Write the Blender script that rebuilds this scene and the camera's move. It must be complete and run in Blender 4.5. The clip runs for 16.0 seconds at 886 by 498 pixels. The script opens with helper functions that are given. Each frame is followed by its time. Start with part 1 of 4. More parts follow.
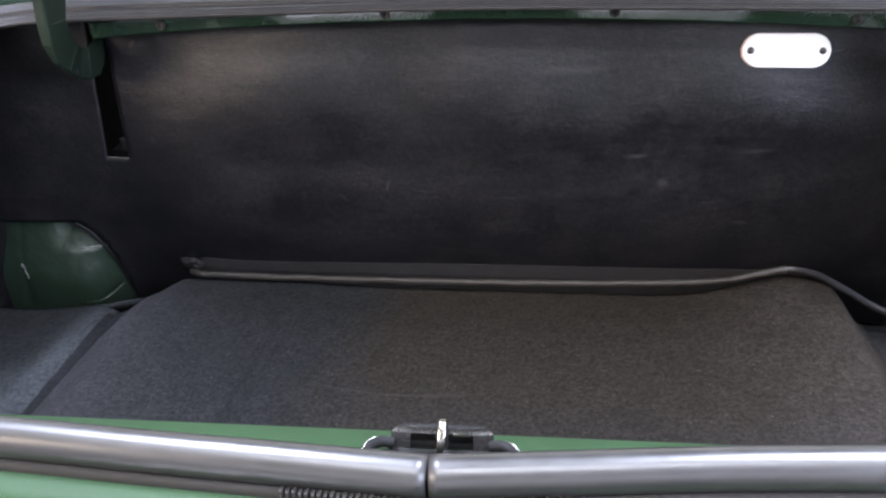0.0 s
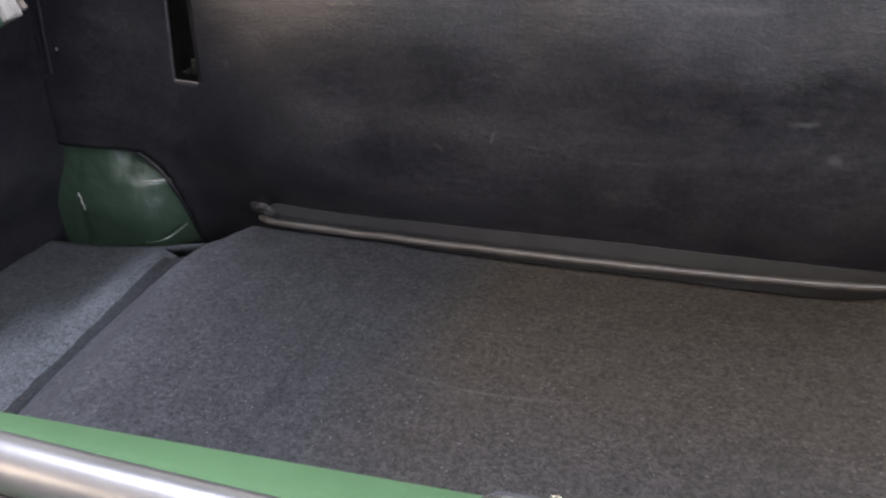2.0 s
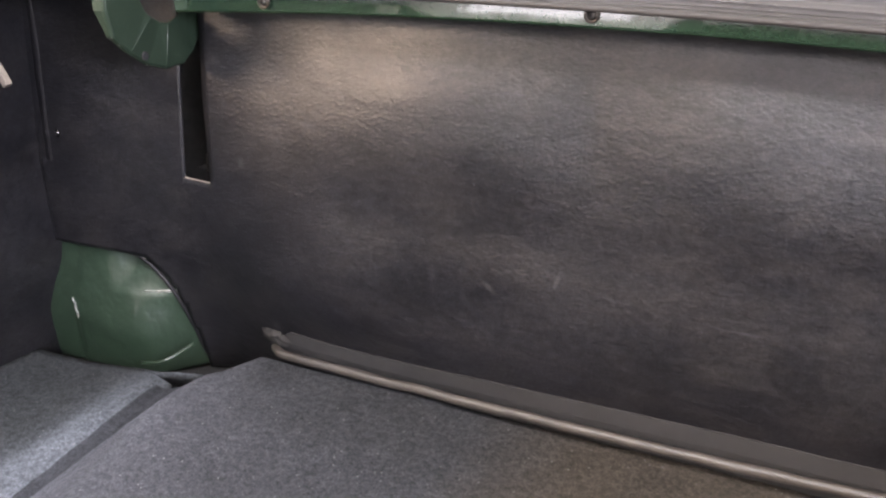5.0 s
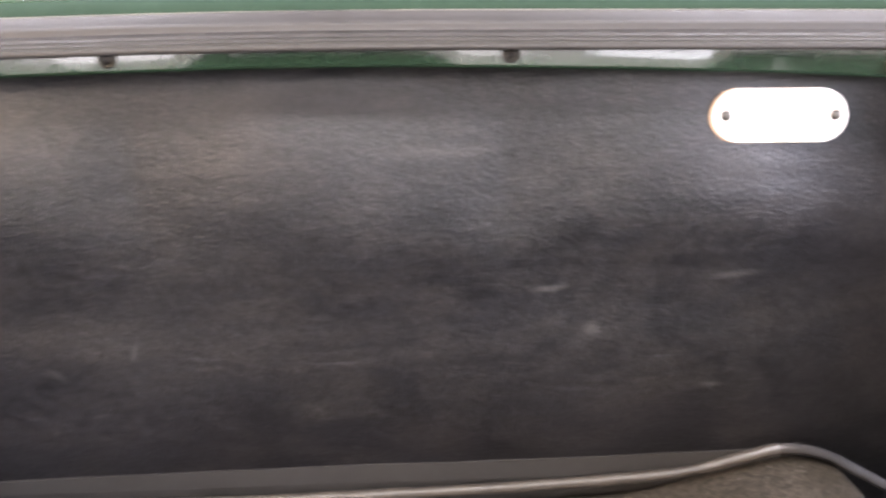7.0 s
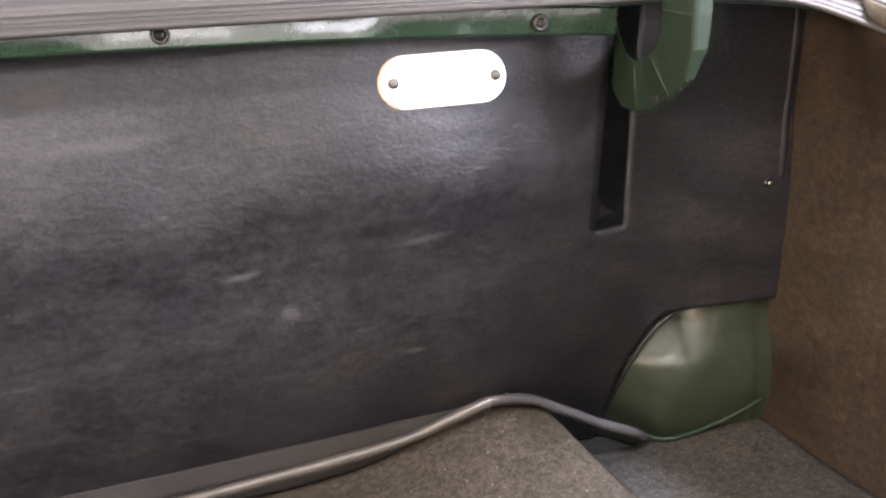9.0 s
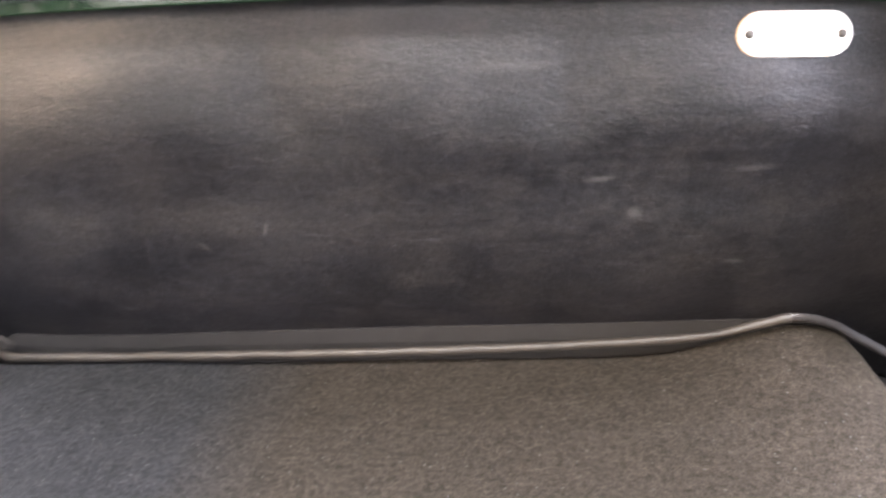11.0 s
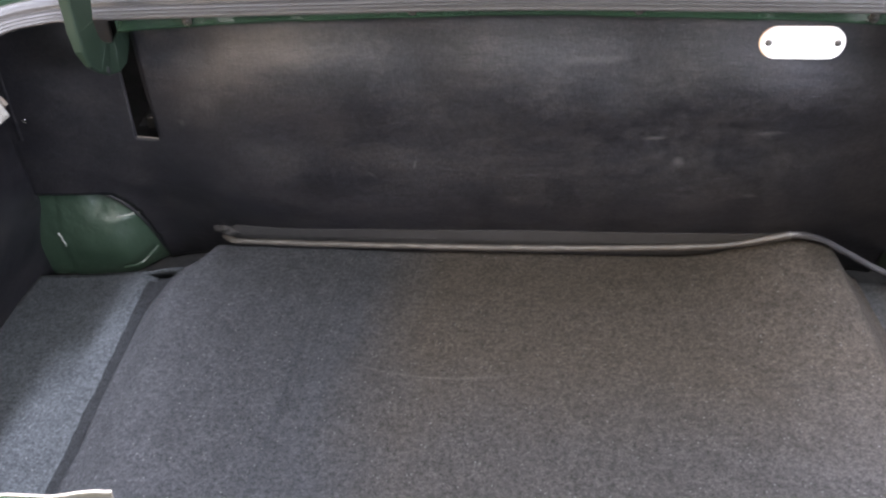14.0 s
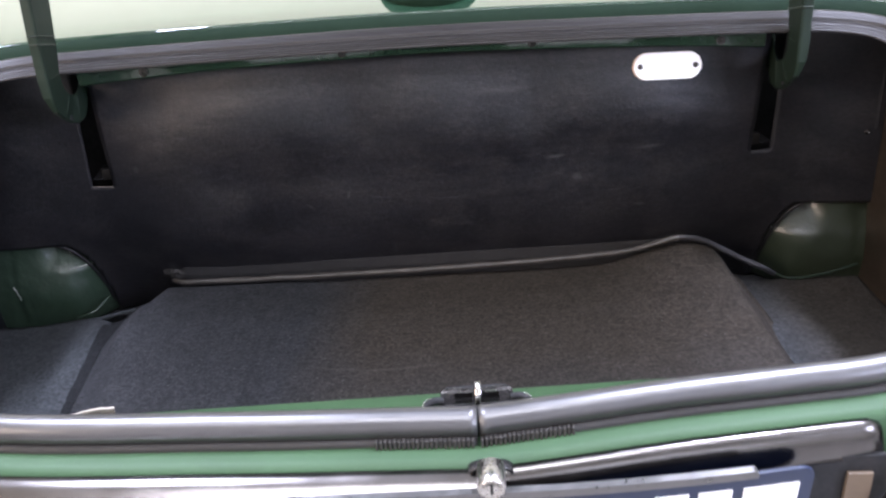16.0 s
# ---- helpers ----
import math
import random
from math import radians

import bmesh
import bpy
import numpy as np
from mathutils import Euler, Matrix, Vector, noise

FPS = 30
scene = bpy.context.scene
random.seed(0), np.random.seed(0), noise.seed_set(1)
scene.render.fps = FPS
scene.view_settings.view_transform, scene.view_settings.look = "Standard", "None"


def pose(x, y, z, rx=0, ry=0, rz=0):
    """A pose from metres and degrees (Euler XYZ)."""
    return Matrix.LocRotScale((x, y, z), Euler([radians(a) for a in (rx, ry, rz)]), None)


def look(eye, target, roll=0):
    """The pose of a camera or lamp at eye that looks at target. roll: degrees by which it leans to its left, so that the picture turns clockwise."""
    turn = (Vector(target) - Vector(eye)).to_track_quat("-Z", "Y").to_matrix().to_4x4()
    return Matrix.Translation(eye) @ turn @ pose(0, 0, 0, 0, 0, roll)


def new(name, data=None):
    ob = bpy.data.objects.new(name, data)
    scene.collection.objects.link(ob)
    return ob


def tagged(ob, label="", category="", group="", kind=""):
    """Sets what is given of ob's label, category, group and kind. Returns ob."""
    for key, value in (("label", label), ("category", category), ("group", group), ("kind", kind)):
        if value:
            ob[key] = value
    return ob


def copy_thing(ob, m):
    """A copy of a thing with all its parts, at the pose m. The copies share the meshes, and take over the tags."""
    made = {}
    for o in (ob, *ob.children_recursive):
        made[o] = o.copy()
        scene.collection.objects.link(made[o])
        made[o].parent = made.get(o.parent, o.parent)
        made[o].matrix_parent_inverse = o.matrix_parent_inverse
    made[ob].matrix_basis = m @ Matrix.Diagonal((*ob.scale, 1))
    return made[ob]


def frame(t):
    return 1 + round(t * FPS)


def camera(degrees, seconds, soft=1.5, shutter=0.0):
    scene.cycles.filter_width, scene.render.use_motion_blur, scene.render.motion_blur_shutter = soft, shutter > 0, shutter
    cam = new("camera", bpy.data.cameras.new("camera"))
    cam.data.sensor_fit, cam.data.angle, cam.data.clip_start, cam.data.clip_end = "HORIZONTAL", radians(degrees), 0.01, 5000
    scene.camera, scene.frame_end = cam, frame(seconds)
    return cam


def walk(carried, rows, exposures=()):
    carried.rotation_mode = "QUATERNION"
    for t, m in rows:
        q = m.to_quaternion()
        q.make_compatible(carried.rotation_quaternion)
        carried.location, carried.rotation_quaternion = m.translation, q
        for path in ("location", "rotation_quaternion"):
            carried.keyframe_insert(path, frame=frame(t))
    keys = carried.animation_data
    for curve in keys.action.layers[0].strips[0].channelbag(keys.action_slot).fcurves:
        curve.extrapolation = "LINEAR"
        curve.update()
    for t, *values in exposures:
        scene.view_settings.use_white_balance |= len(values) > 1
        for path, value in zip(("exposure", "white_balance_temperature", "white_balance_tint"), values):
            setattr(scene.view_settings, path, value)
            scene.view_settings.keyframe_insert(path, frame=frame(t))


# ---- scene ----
cam = camera(51.3, 16.0, 2.3, 0.5)
PATH = [
    (0, (0.134, -0.745, 0.636), (-0.188, 1.054, -0.174), -2.5),
    (0.5, (0.143, -0.707, 0.636), (-0.254, 1.062, -0.209), -2.5),
    (1, (0.131, -0.654, 0.611), (-0.312, 1.096, -0.25), -1.9),
    (1.5, (0.105, -0.608, 0.594), (-0.36, 1.123, -0.292), -0.3),
    (2, (0.078, -0.551, 0.561), (-0.426, 1.165, -0.334), -0.1),
    (2.5, (0.056, -0.503, 0.548), (-0.481, 1.201, -0.352), 0.6),
    (3, (0.037, -0.448, 0.521), (-0.555, 1.257, -0.34), 1.7),
    (3.2, (0.072, -0.415, 0.501), (-0.609, 1.28, -0.314), 2.4),
    (5.3, (0.044, -0.28, 0.523), (-0.695, 1.438, -0.188), 1.5),
    (5.5, (0.075, -0.276, 0.523), (-0.675, 1.443, -0.17), 0.9),
    (6, (0.087, -0.283, 0.53), (-0.487, 1.507, -0.15), -0.5),
    (6.5, (0.078, -0.245, 0.514), (-0.202, 1.628, -0.133), 0.6),
    (7, (0.076, -0.225, 0.523), (0.136, 1.655, -0.152), -0.8),
    (7.5, (0.072, -0.201, 0.511), (0.442, 1.649, -0.152), -1.8),
    (8, (0.109, -0.194, 0.513), (0.672, 1.595, -0.179), -2.2),
    (8.2, (0.125, -0.193, 0.52), (0.748, 1.565, -0.198), -1.9),
    (10.3, (0.083, -0.341, 0.478), (0.389, 1.521, -0.185), -2.9),
    (10.5, (0.067, -0.365, 0.486), (0.262, 1.508, -0.188), -2.4),
    (11, (0.058, -0.414, 0.544), (-0.012, 1.42, -0.25), -1.8),
    (11.5, (0.019, -0.448, 0.567), (-0.115, 1.356, -0.286), -0.7),
    (12, (0.008, -0.462, 0.67), (-0.165, 1.244, -0.36), -1.8),
    (12.5, (0.004, -0.502, 0.756), (-0.185, 1.129, -0.386), -2.7),
    (13, (0.005, -0.57, 0.821), (-0.192, 1.023, -0.372), -3.1),
    (13.5, (0.023, -0.635, 0.869), (-0.196, 0.947, -0.334), -3.5),
    (14, (0.057, -0.713, 0.878), (-0.195, 0.905, -0.27), -3.7),
    (14.5, (0.075, -0.776, 0.874), (-0.177, 0.885, -0.21), -3.6),
    (15, (0.082, -0.838, 0.849), (-0.143, 0.876, -0.158), -3.6),
    (15.5, (0.074, -0.897, 0.822), (-0.092, 0.858, -0.124), -3.7),
    (16, (0.036, -0.971, 0.789), (-0.021, 0.82, -0.098), -3.8),
]
EXPOSURES = [(0.0, -0.61, 5900, 15), (1.5, -0.23, 6100, 16), (3.0, 0.20, 6300, 17), (5.5, 0.94, 6700, 18), (6.5, 0.89, 6750, 18), (8.0, 0.92, 6650, 18), (11.0, 0.98, 6700, 16),
             (12.5, 0.95, 6450, 15), (13.5, 0.60, 6400, 14), (14.5, 0.12, 6050, 15), (15.0, 0.02, 6010, 16), (15.5, -0.22, 5980, 17), (16.0, -0.54, 5920, 19)]
walk(cam, [(t, look(e, g, r)) for t, e, g, r in PATH], EXPOSURES)

# ---- light ----
world = bpy.data.worlds.new("world")
scene.world = world
world.use_nodes = True
world.node_tree.nodes["Background"].inputs[0].default_value = (0.75, 0.85, 1.0, 1)
world.node_tree.nodes["Background"].inputs[1].default_value = 0.3


def area(name, eye, target, sx, sy, watts, color):
    d = bpy.data.lights.new(name, "AREA")
    d.shape, d.size, d.size_y, d.energy, d.color = "RECTANGLE", sx, sy, watts, color
    ob = new(name, d)
    ob.matrix_world = look(eye, target)
    return ob


area("window_light", (3.5, -2.6, 1.65), (-0.5, 0.3, 0.1), 2.0, 1.4, 262, (0.87, 0.92, 1.08))
area("doorway_light", (-3.3, -2.6, 1.6), (0.5, 0.4, 0.1), 1.6, 1.2, 190, (1.0, 0.79, 0.57))
for x, w, c in ((-1.7, 13, (0.96, 0.96, 1.0)), (0.2, 7, (0.97, 0.97, 1.0)), (1.9, 13, (0.92, 0.96, 1.05))):
    area("low_window_light", (x, -4.8, 0.5), (0.0, 0.4, 0.38), 1.1, 0.6, w, c)
# added panel with no known source; brightens the middle of the mat
area("ceiling_fill", (0.0, -1.7, 3.05), (0.0, -1.7, 0), 2.6, 0.5, 180, (0.95, 0.95, 0.94))
for x in (-1.2, 1.25):
    area("ceiling_light", (x, 0.35, 3.04), (x, 0.35, 0), 0.22, 1.3, 330, (0.90, 0.94, 1.07))
area("window_light", (0.0, 4.9, 2.0), (0.0, 0.0, 0.6), 9.0, 2.1, 135, (1.0, 0.97, 0.70))


# ---- materials ----
class Mat:
    """A small builder for node materials."""

    def __init__(self, name, rough=0.5, metal=0.0, spec=0.5):
        self.m = bpy.data.materials.new(name)
        self.m.use_nodes = True
        self.t = self.m.node_tree
        self.b = self.t.nodes["Principled BSDF"]
        self.b.inputs["Roughness"].default_value = rough
        self.b.inputs["Metallic"].default_value = metal
        self.b.inputs["Specular IOR Level"].default_value = spec
        self.co = self.t.nodes.new("ShaderNodeTexCoord").outputs["Object"]

    def link(self, a, b):
        self.t.links.new(a, b)

    def noise(self, scale, detail=4.0, rough=0.6, stretch=None):
        n = self.t.nodes.new("ShaderNodeTexNoise")
        n.inputs["Scale"].default_value, n.inputs["Detail"].default_value, n.inputs["Roughness"].default_value = scale, detail, rough
        src = self.co
        if stretch:
            mp = self.t.nodes.new("ShaderNodeMapping")
            mp.inputs["Scale"].default_value = stretch
            self.link(src, mp.inputs["Vector"])
            src = mp.outputs[0]
        self.link(src, n.inputs["Vector"])
        return n.outputs["Fac"]

    def ramp(self, fac, stops):
        r = self.t.nodes.new("ShaderNodeValToRGB")
        e = r.color_ramp.elements
        while len(e) < len(stops):
            e.new(0.5)
        for k, (p, c) in zip(e, stops):
            k.position = p
            k.color = (*c, 1) if len(c) == 3 else c
        self.link(fac, r.inputs[0])
        return r.outputs[0]

    def grey(self, fac, a, b, lo=0.0, hi=1.0):
        n = self.t.nodes.new("ShaderNodeMapRange")
        n.inputs[1].default_value, n.inputs[2].default_value, n.inputs[3].default_value, n.inputs[4].default_value = a, b, lo, hi
        self.link(fac, n.inputs[0])
        return n.outputs[0]

    def mix(self, fac, a, b, mode="MIX"):
        n = self.t.nodes.new("ShaderNodeMix")
        n.data_type, n.blend_type = "RGBA", mode
        for sock, v in ((n.inputs[0], fac), (n.inputs[6], a), (n.inputs[7], b)):
            if isinstance(v, (int, float)):
                sock.default_value = v
            elif isinstance(v, tuple):
                sock.default_value = (*v, 1)
            else:
                self.link(v, sock)
        return n.outputs[2]

    def axis(self, k):
        n = self.t.nodes.new("ShaderNodeSeparateXYZ")
        self.link(self.co, n.inputs[0])
        return n.outputs[k]

    def math(self, op, a, b):
        n = self.t.nodes.new("ShaderNodeMath")
        n.operation = op
        for sock, v in zip(n.inputs, (a, b)):
            if isinstance(v, (int, float)):
                sock.default_value = v
            else:
                self.link(v, sock)
        return n.outputs[0]

    def color(self, c):
        if isinstance(c, tuple):
            self.b.inputs["Base Color"].default_value = (*c, 1)
        else:
            self.link(c, self.b.inputs["Base Color"])
        return self

    def rough(self, fac, lo, hi):
        self.link(self.grey(fac, 0.3, 0.7, lo, hi), self.b.inputs["Roughness"])
        return self

    def bump(self, h, strength, dist):
        n = self.t.nodes.new("ShaderNodeBump")
        n.inputs["Strength"].default_value, n.inputs["Distance"].default_value = strength, dist
        self.link(h, n.inputs["Height"])
        prev = self.b.inputs["Normal"]
        if prev.is_linked:
            self.link(prev.links[0].from_socket, n.inputs["Normal"])
        self.link(n.outputs[0], self.b.inputs["Normal"])
        return self


# scuffs and creases in the board: x, z, half sizes, tilt, strength (below 0: dark)
MARKS = ((0.226, 0.189, 0.010, 0.008, 0, 0.35), (0.190, 0.226, 0.026, 0.004, -6, 0.40), (-0.529, 0.239, 0.006, 0.007, 0, 0.4), (-0.167, 0.176, 0.003, 0.011, 12, 0.4),
         (-0.510, 0.036, 0.010, 0.012, 0, 0.35), (0.345, 0.236, 0.03, 0.004, -4, 0.3), (-0.10, 0.366, 0.05, 0.006, 16, -0.8), (-0.235, 0.155, 0.012, 0.004, 35, 0.3),
         (0.10, 0.345, 0.05, 0.008, 0, 0.22), (0.335, 0.13, 0.014, 0.003, 5, 0.35), (0.30, 0.25, 0.09, 0.010, -4, -0.6))


def board_mat(name, base, tint):
    m = Mat(name, 0.5, 0, 0.33)
    big = m.noise(5.0, 5, 0.6)
    streak = m.noise(13.0, 8, 0.72, (1.0, 1.0, 1.9))
    smudge = m.noise(7.0, 6, 0.6, (1.0, 1.0, 1.7))
    grain = m.noise(270.0, 4, 0.6, (0.8, 1.0, 1.2))
    c = m.ramp(big, [(0.3, tuple(v * 0.6 for v in base)), (0.7, base)])
    c = m.mix(m.grey(streak, 0.44, 0.76, 0, 0.6), c, tint)
    c = m.mix(m.grey(smudge, 0.42, 0.30, 0, 0.4), c, tuple(v * 0.35 for v in base))
    c = m.mix(m.grey(m.noise(120.0, 4, 0.65, (1.0, 1.0, 1.4)), 0.34, 0.66), m.mix(1.0, c, (0.66, 0.66, 0.66), "MULTIPLY"), m.mix(1.0, c, (1.38, 1.38, 1.38), "MULTIPLY"))
    c = m.mix(m.grey(m.noise(420.0, 3, 0.7, (0.7, 1.0, 1.3)), 0.36, 0.66), m.mix(1.0, c, (0.74, 0.74, 0.74), "MULTIPLY"), m.mix(1.0, c, (1.30, 1.30, 1.30), "MULTIPLY"))
    scuff = m.noise(38.0, 2, 0.5, (1.0, 1.0, 2.0))
    c = m.mix(m.grey(scuff, 0.68, 0.80, 0, 0.4), c, tuple(v * 2.6 for v in base))
    scratch = m.math("MULTIPLY", m.grey(m.noise(75.0, 2, 0.5, (0.22, 1.0, 2.2)), 0.66, 0.72), m.grey(streak, 0.45, 0.6))
    c = m.mix(m.math("MULTIPLY", scratch, 0.22), c, tuple(v * 4.5 for v in base))
    dust = m.noise(330.0, 2, 0.5)
    c = m.mix(m.grey(dust, 0.70, 0.78, 0, 0.45), c, tuple(v * 5.0 for v in base))
    for x, z, rx, rz, tilt, light in MARKS:
        mp = m.t.nodes.new("ShaderNodeMapping")
        mp.vector_type = "TEXTURE"
        mp.inputs["Location"].default_value = (x, 0, z)
        mp.inputs["Rotation"].default_value = (0, radians(tilt), 0)
        mp.inputs["Scale"].default_value = (rx, 50, rz)
        m.link(m.co, mp.inputs["Vector"])
        ln = m.t.nodes.new("ShaderNodeVectorMath")
        ln.operation = "LENGTH"
        m.link(mp.outputs[0], ln.inputs[0])
        wob = m.math("ADD", ln.outputs["Value"], m.math("MULTIPLY", scuff, 0.9))
        c = m.mix(m.grey(wob, 0.60, 1.45, abs(light) * 0.8, 0), c, (0.085, 0.082, 0.08) if light > 0 else (0.004, 0.004, 0.005))
    m.color(c).rough(smudge, 0.28, 0.50)
    m.bump(grain, 0.55, 0.0012).bump(m.noise(24.0, 4, 0.55, (1.0, 1.0, 1.8)), 0.22, 0.005)
    return m.m


def carpet_mat(name, cool, warm, edge, wear_and_tint=True):
    m = Mat(name, 0.95, 0, 0.15)
    big = m.noise(3.5, 4, 0.6)
    x = m.math("ADD", m.axis(0), m.math("MULTIPLY", m.math("SUBTRACT", big, 0.5), 0.16))
    # cool to warm across x: the tint of the light, put into the colour
    side = m.grey(x, edge - 0.06, edge + 0.06)
    if wear_and_tint:
        deep = m.math("ADD", m.axis(1), m.math("MULTIPLY", m.math("SUBTRACT", big, 0.5), 0.22))
        plain = tuple(0.55 * a + 0.50 * b for a, b in zip(cool, warm))
        warm = m.mix(m.grey(deep, 0.08, 0.26), plain, warm)
    c = m.mix(side, cool, warm)
    mid = m.noise(28.0, 5, 0.7)
    c = m.mix(m.grey(mid, 0.36, 0.68, 0, 0.5), c, m.mix(0.6, c, (0.004, 0.004, 0.004)))
    fibre = m.noise(600.0, 2, 0.7)
    tuft = m.noise(150.0, 3, 0.7)
    c = m.mix(m.grey(tuft, 0.36, 0.64, 0, 1), m.mix(1.0, c, (0.67, 0.67, 0.67), "MULTIPLY"), m.mix(1.0, c, (1.35, 1.35, 1.35), "MULTIPLY"))
    c = m.mix(m.grey(fibre, 0.32, 0.70, 0, 1), m.mix(1.0, c, (0.56, 0.56, 0.56), "MULTIPLY"), m.mix(1.0, c, (1.48, 1.48, 1.48), "MULTIPLY"))
    if wear_and_tint:
        far = m.t.nodes.new("ShaderNodeVectorMath")
        far.operation = "DISTANCE"
        flat = m.t.nodes.new("ShaderNodeMapping")
        flat.inputs["Scale"].default_value = (1, 1, 0)
        m.link(m.co, flat.inputs["Vector"])
        m.link(flat.outputs[0], far.inputs[0])
        far.inputs[1].default_value = (-0.10, 0.60, 0)
        line = m.grey(m.math("ABSOLUTE", m.math("SUBTRACT", far.outputs["Value"], 0.385), 0), 0.0, 0.003, 0.22, 0.0)
        span = m.grey(m.math("ABSOLUTE", m.math("ADD", m.axis(0), 0.10), 0), 0.07, 0.13, 1.0, 0.0)
        c = m.mix(m.math("MULTIPLY", line, span), c, (0.11, 0.10, 0.09))
        # the crease has no relief: its shade is a dark line in the colour
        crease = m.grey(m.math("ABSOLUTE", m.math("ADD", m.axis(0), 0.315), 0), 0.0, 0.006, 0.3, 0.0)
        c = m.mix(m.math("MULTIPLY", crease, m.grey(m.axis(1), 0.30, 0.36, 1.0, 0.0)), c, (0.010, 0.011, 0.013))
        v = m.t.nodes.new("ShaderNodeTexVoronoi")
        v.inputs["Scale"].default_value = 170.0
        m.link(m.co, v.inputs["Vector"])
        keep = m.t.nodes.new("ShaderNodeSeparateColor")
        m.link(v.outputs["Color"], keep.inputs[0])
        fleck = m.math("MULTIPLY", m.grey(v.outputs["Distance"], 0.10, 0.20, 0.6, 0), m.grey(keep.outputs[0], 0.84, 0.86))
        c = m.mix(fleck, c, (0.17, 0.17, 0.165))
    m.color(c)
    m.bump(fibre, 0.9, 0.002).bump(mid, 0.07, 0.003).bump(m.noise(6.0, 3, 0.5), 0.3, 0.01)
    return m.m


def paint_mat(name, c, rough=0.12, orange=0.25, coat=0.6, gloss=0.5):
    m = Mat(name, rough, 0.0, gloss)
    m.b.inputs["Coat Weight"].default_value = coat
    m.b.inputs["Coat Roughness"].default_value = 0.04
    big = m.noise(9.0, 5, 0.6)
    dust = m.noise(60.0, 6, 0.75)
    grit = m.noise(420.0, 2, 0.6)
    col = m.mix(m.grey(big, 0.3, 0.7), tuple(v * 0.85 for v in c), c)
    col = m.mix(m.grey(dust, 0.52, 0.8, 0, 0.15), col, tuple(min(1, v * 1.5 + 0.02) for v in c))
    col = m.mix(m.grey(grit, 0.62, 0.74, 0, 0.22), col, tuple(min(1, v * 2.0 + 0.02) for v in c))
    m.color(col)
    m.bump(m.noise(45.0, 2, 0.5), orange, 0.002)
    return m.m


def plain_mat(name, c, rough=0.5, metal=0.0, vary=0.25, scale=60.0, bump=0.0):
    m = Mat(name, rough, metal)
    n = m.noise(scale, 5, 0.65)
    m.color(m.mix(m.grey(n, 0.3, 0.7), tuple(v * (1 - vary) for v in c), c))
    m.rough(n, max(0.02, rough * 0.8), min(1, rough * 1.2))
    if bump:
        m.bump(n, bump, 0.001)
    return m.m


BOARD = board_mat("black_grained_board", (0.0115, 0.0112, 0.0132), (0.0255, 0.0228, 0.0222))
# the black board again, lighter and browner: warm light put into its colour
BOARD_WARM_LIT = board_mat("warm_lit_black_board", (0.034, 0.0255, 0.018), (0.052, 0.037, 0.025))
CARPET = carpet_mat("mat_carpet", (0.0280, 0.0284, 0.0306), (0.0375, 0.0312, 0.0250), -0.19)
# lighter and bluer than the mat: light in the wells is in the colour
CARPET_SIDE = carpet_mat("side_carpet", (0.0355, 0.0385, 0.0415), (0.038, 0.033, 0.028), 0.57)
# near-black carpet colour that holds the shade of the groove
CARPET_SEAM_SHADE = carpet_mat("seam_shade_carpet", (0.0120, 0.0124, 0.0135), (0.0120, 0.0120, 0.0120), 0.0, False)
GREEN = paint_mat("green_paint", (0.030, 0.066, 0.028), 0.5, 0.05, 0.0, 0.22)
# body green made near-black, so the gutter's shade is in its colour
GREEN_DARK = paint_mat("darkened_green_paint", (0.0075, 0.018, 0.0095), 0.65, 0.2, 0.0)
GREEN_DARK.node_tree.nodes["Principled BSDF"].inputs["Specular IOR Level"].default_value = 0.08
# the body green again, darkened: shade on the arms is put into the colour
GREEN_ARM_SHADE = paint_mat("shaded_arm_green", (0.0125, 0.0220, 0.0140), 0.5, 0.3, 0.0)
GREEN_ARM_SHADE.node_tree.nodes["Principled BSDF"].inputs["Specular IOR Level"].default_value = 0.22
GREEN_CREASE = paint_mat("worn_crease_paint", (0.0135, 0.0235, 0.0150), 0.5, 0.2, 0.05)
# dull arch green, darker than the body's with shade in the colour
GREEN_DULL = paint_mat("dull_shaded_green", (0.0185, 0.033, 0.0205), 0.36, 1.0, 0.2)
# right arch: the warm light on its green is put into the olive tint
GREEN_WARM_TINT = paint_mat("warm_tinted_green", (0.017, 0.023, 0.0135), 0.36, 0.8, 0.15)
# flange copy of the body green, darkened for the shade below the seal
GREEN_FLANGE_SHADE = paint_mat("shaded_flange_green", (0.016, 0.033, 0.020), 0.14, 0.35)
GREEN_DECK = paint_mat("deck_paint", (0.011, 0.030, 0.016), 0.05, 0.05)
RUBBER = plain_mat("grey_rubber", (0.026, 0.0245, 0.0255), 0.36, 0, 0.2, 30.0, 0.08)
RUBBER_REAR = plain_mat("dusty_grey_rubber", (0.028, 0.0252, 0.0240), 0.5, 0, 0.3, 30.0, 0.12)
RUBBER_REAR.node_tree.nodes["Principled BSDF"].inputs["Specular IOR Level"].default_value = 0.28
RUBBER.node_tree.nodes["Principled BSDF"].inputs["Specular IOR Level"].default_value = 0.9
RUBBER.node_tree.nodes["Principled BSDF"].inputs["Coat Weight"].default_value = 0.6
RUBBER.node_tree.nodes["Principled BSDF"].inputs["Coat Roughness"].default_value = 0.34
RUBBER_DARK = plain_mat("dark_rubber", (0.015, 0.0135, 0.0125), 0.6, 0, 0.3, 50.0, 0.2)
RIB = plain_mat("worn_rib_rubber", (0.042, 0.038, 0.034), 0.6, 0, 0.4, 90.0, 0.2)
pm = Mat("piping_vinyl", 0.34)
pn = pm.noise(40.0, 5, 0.65)
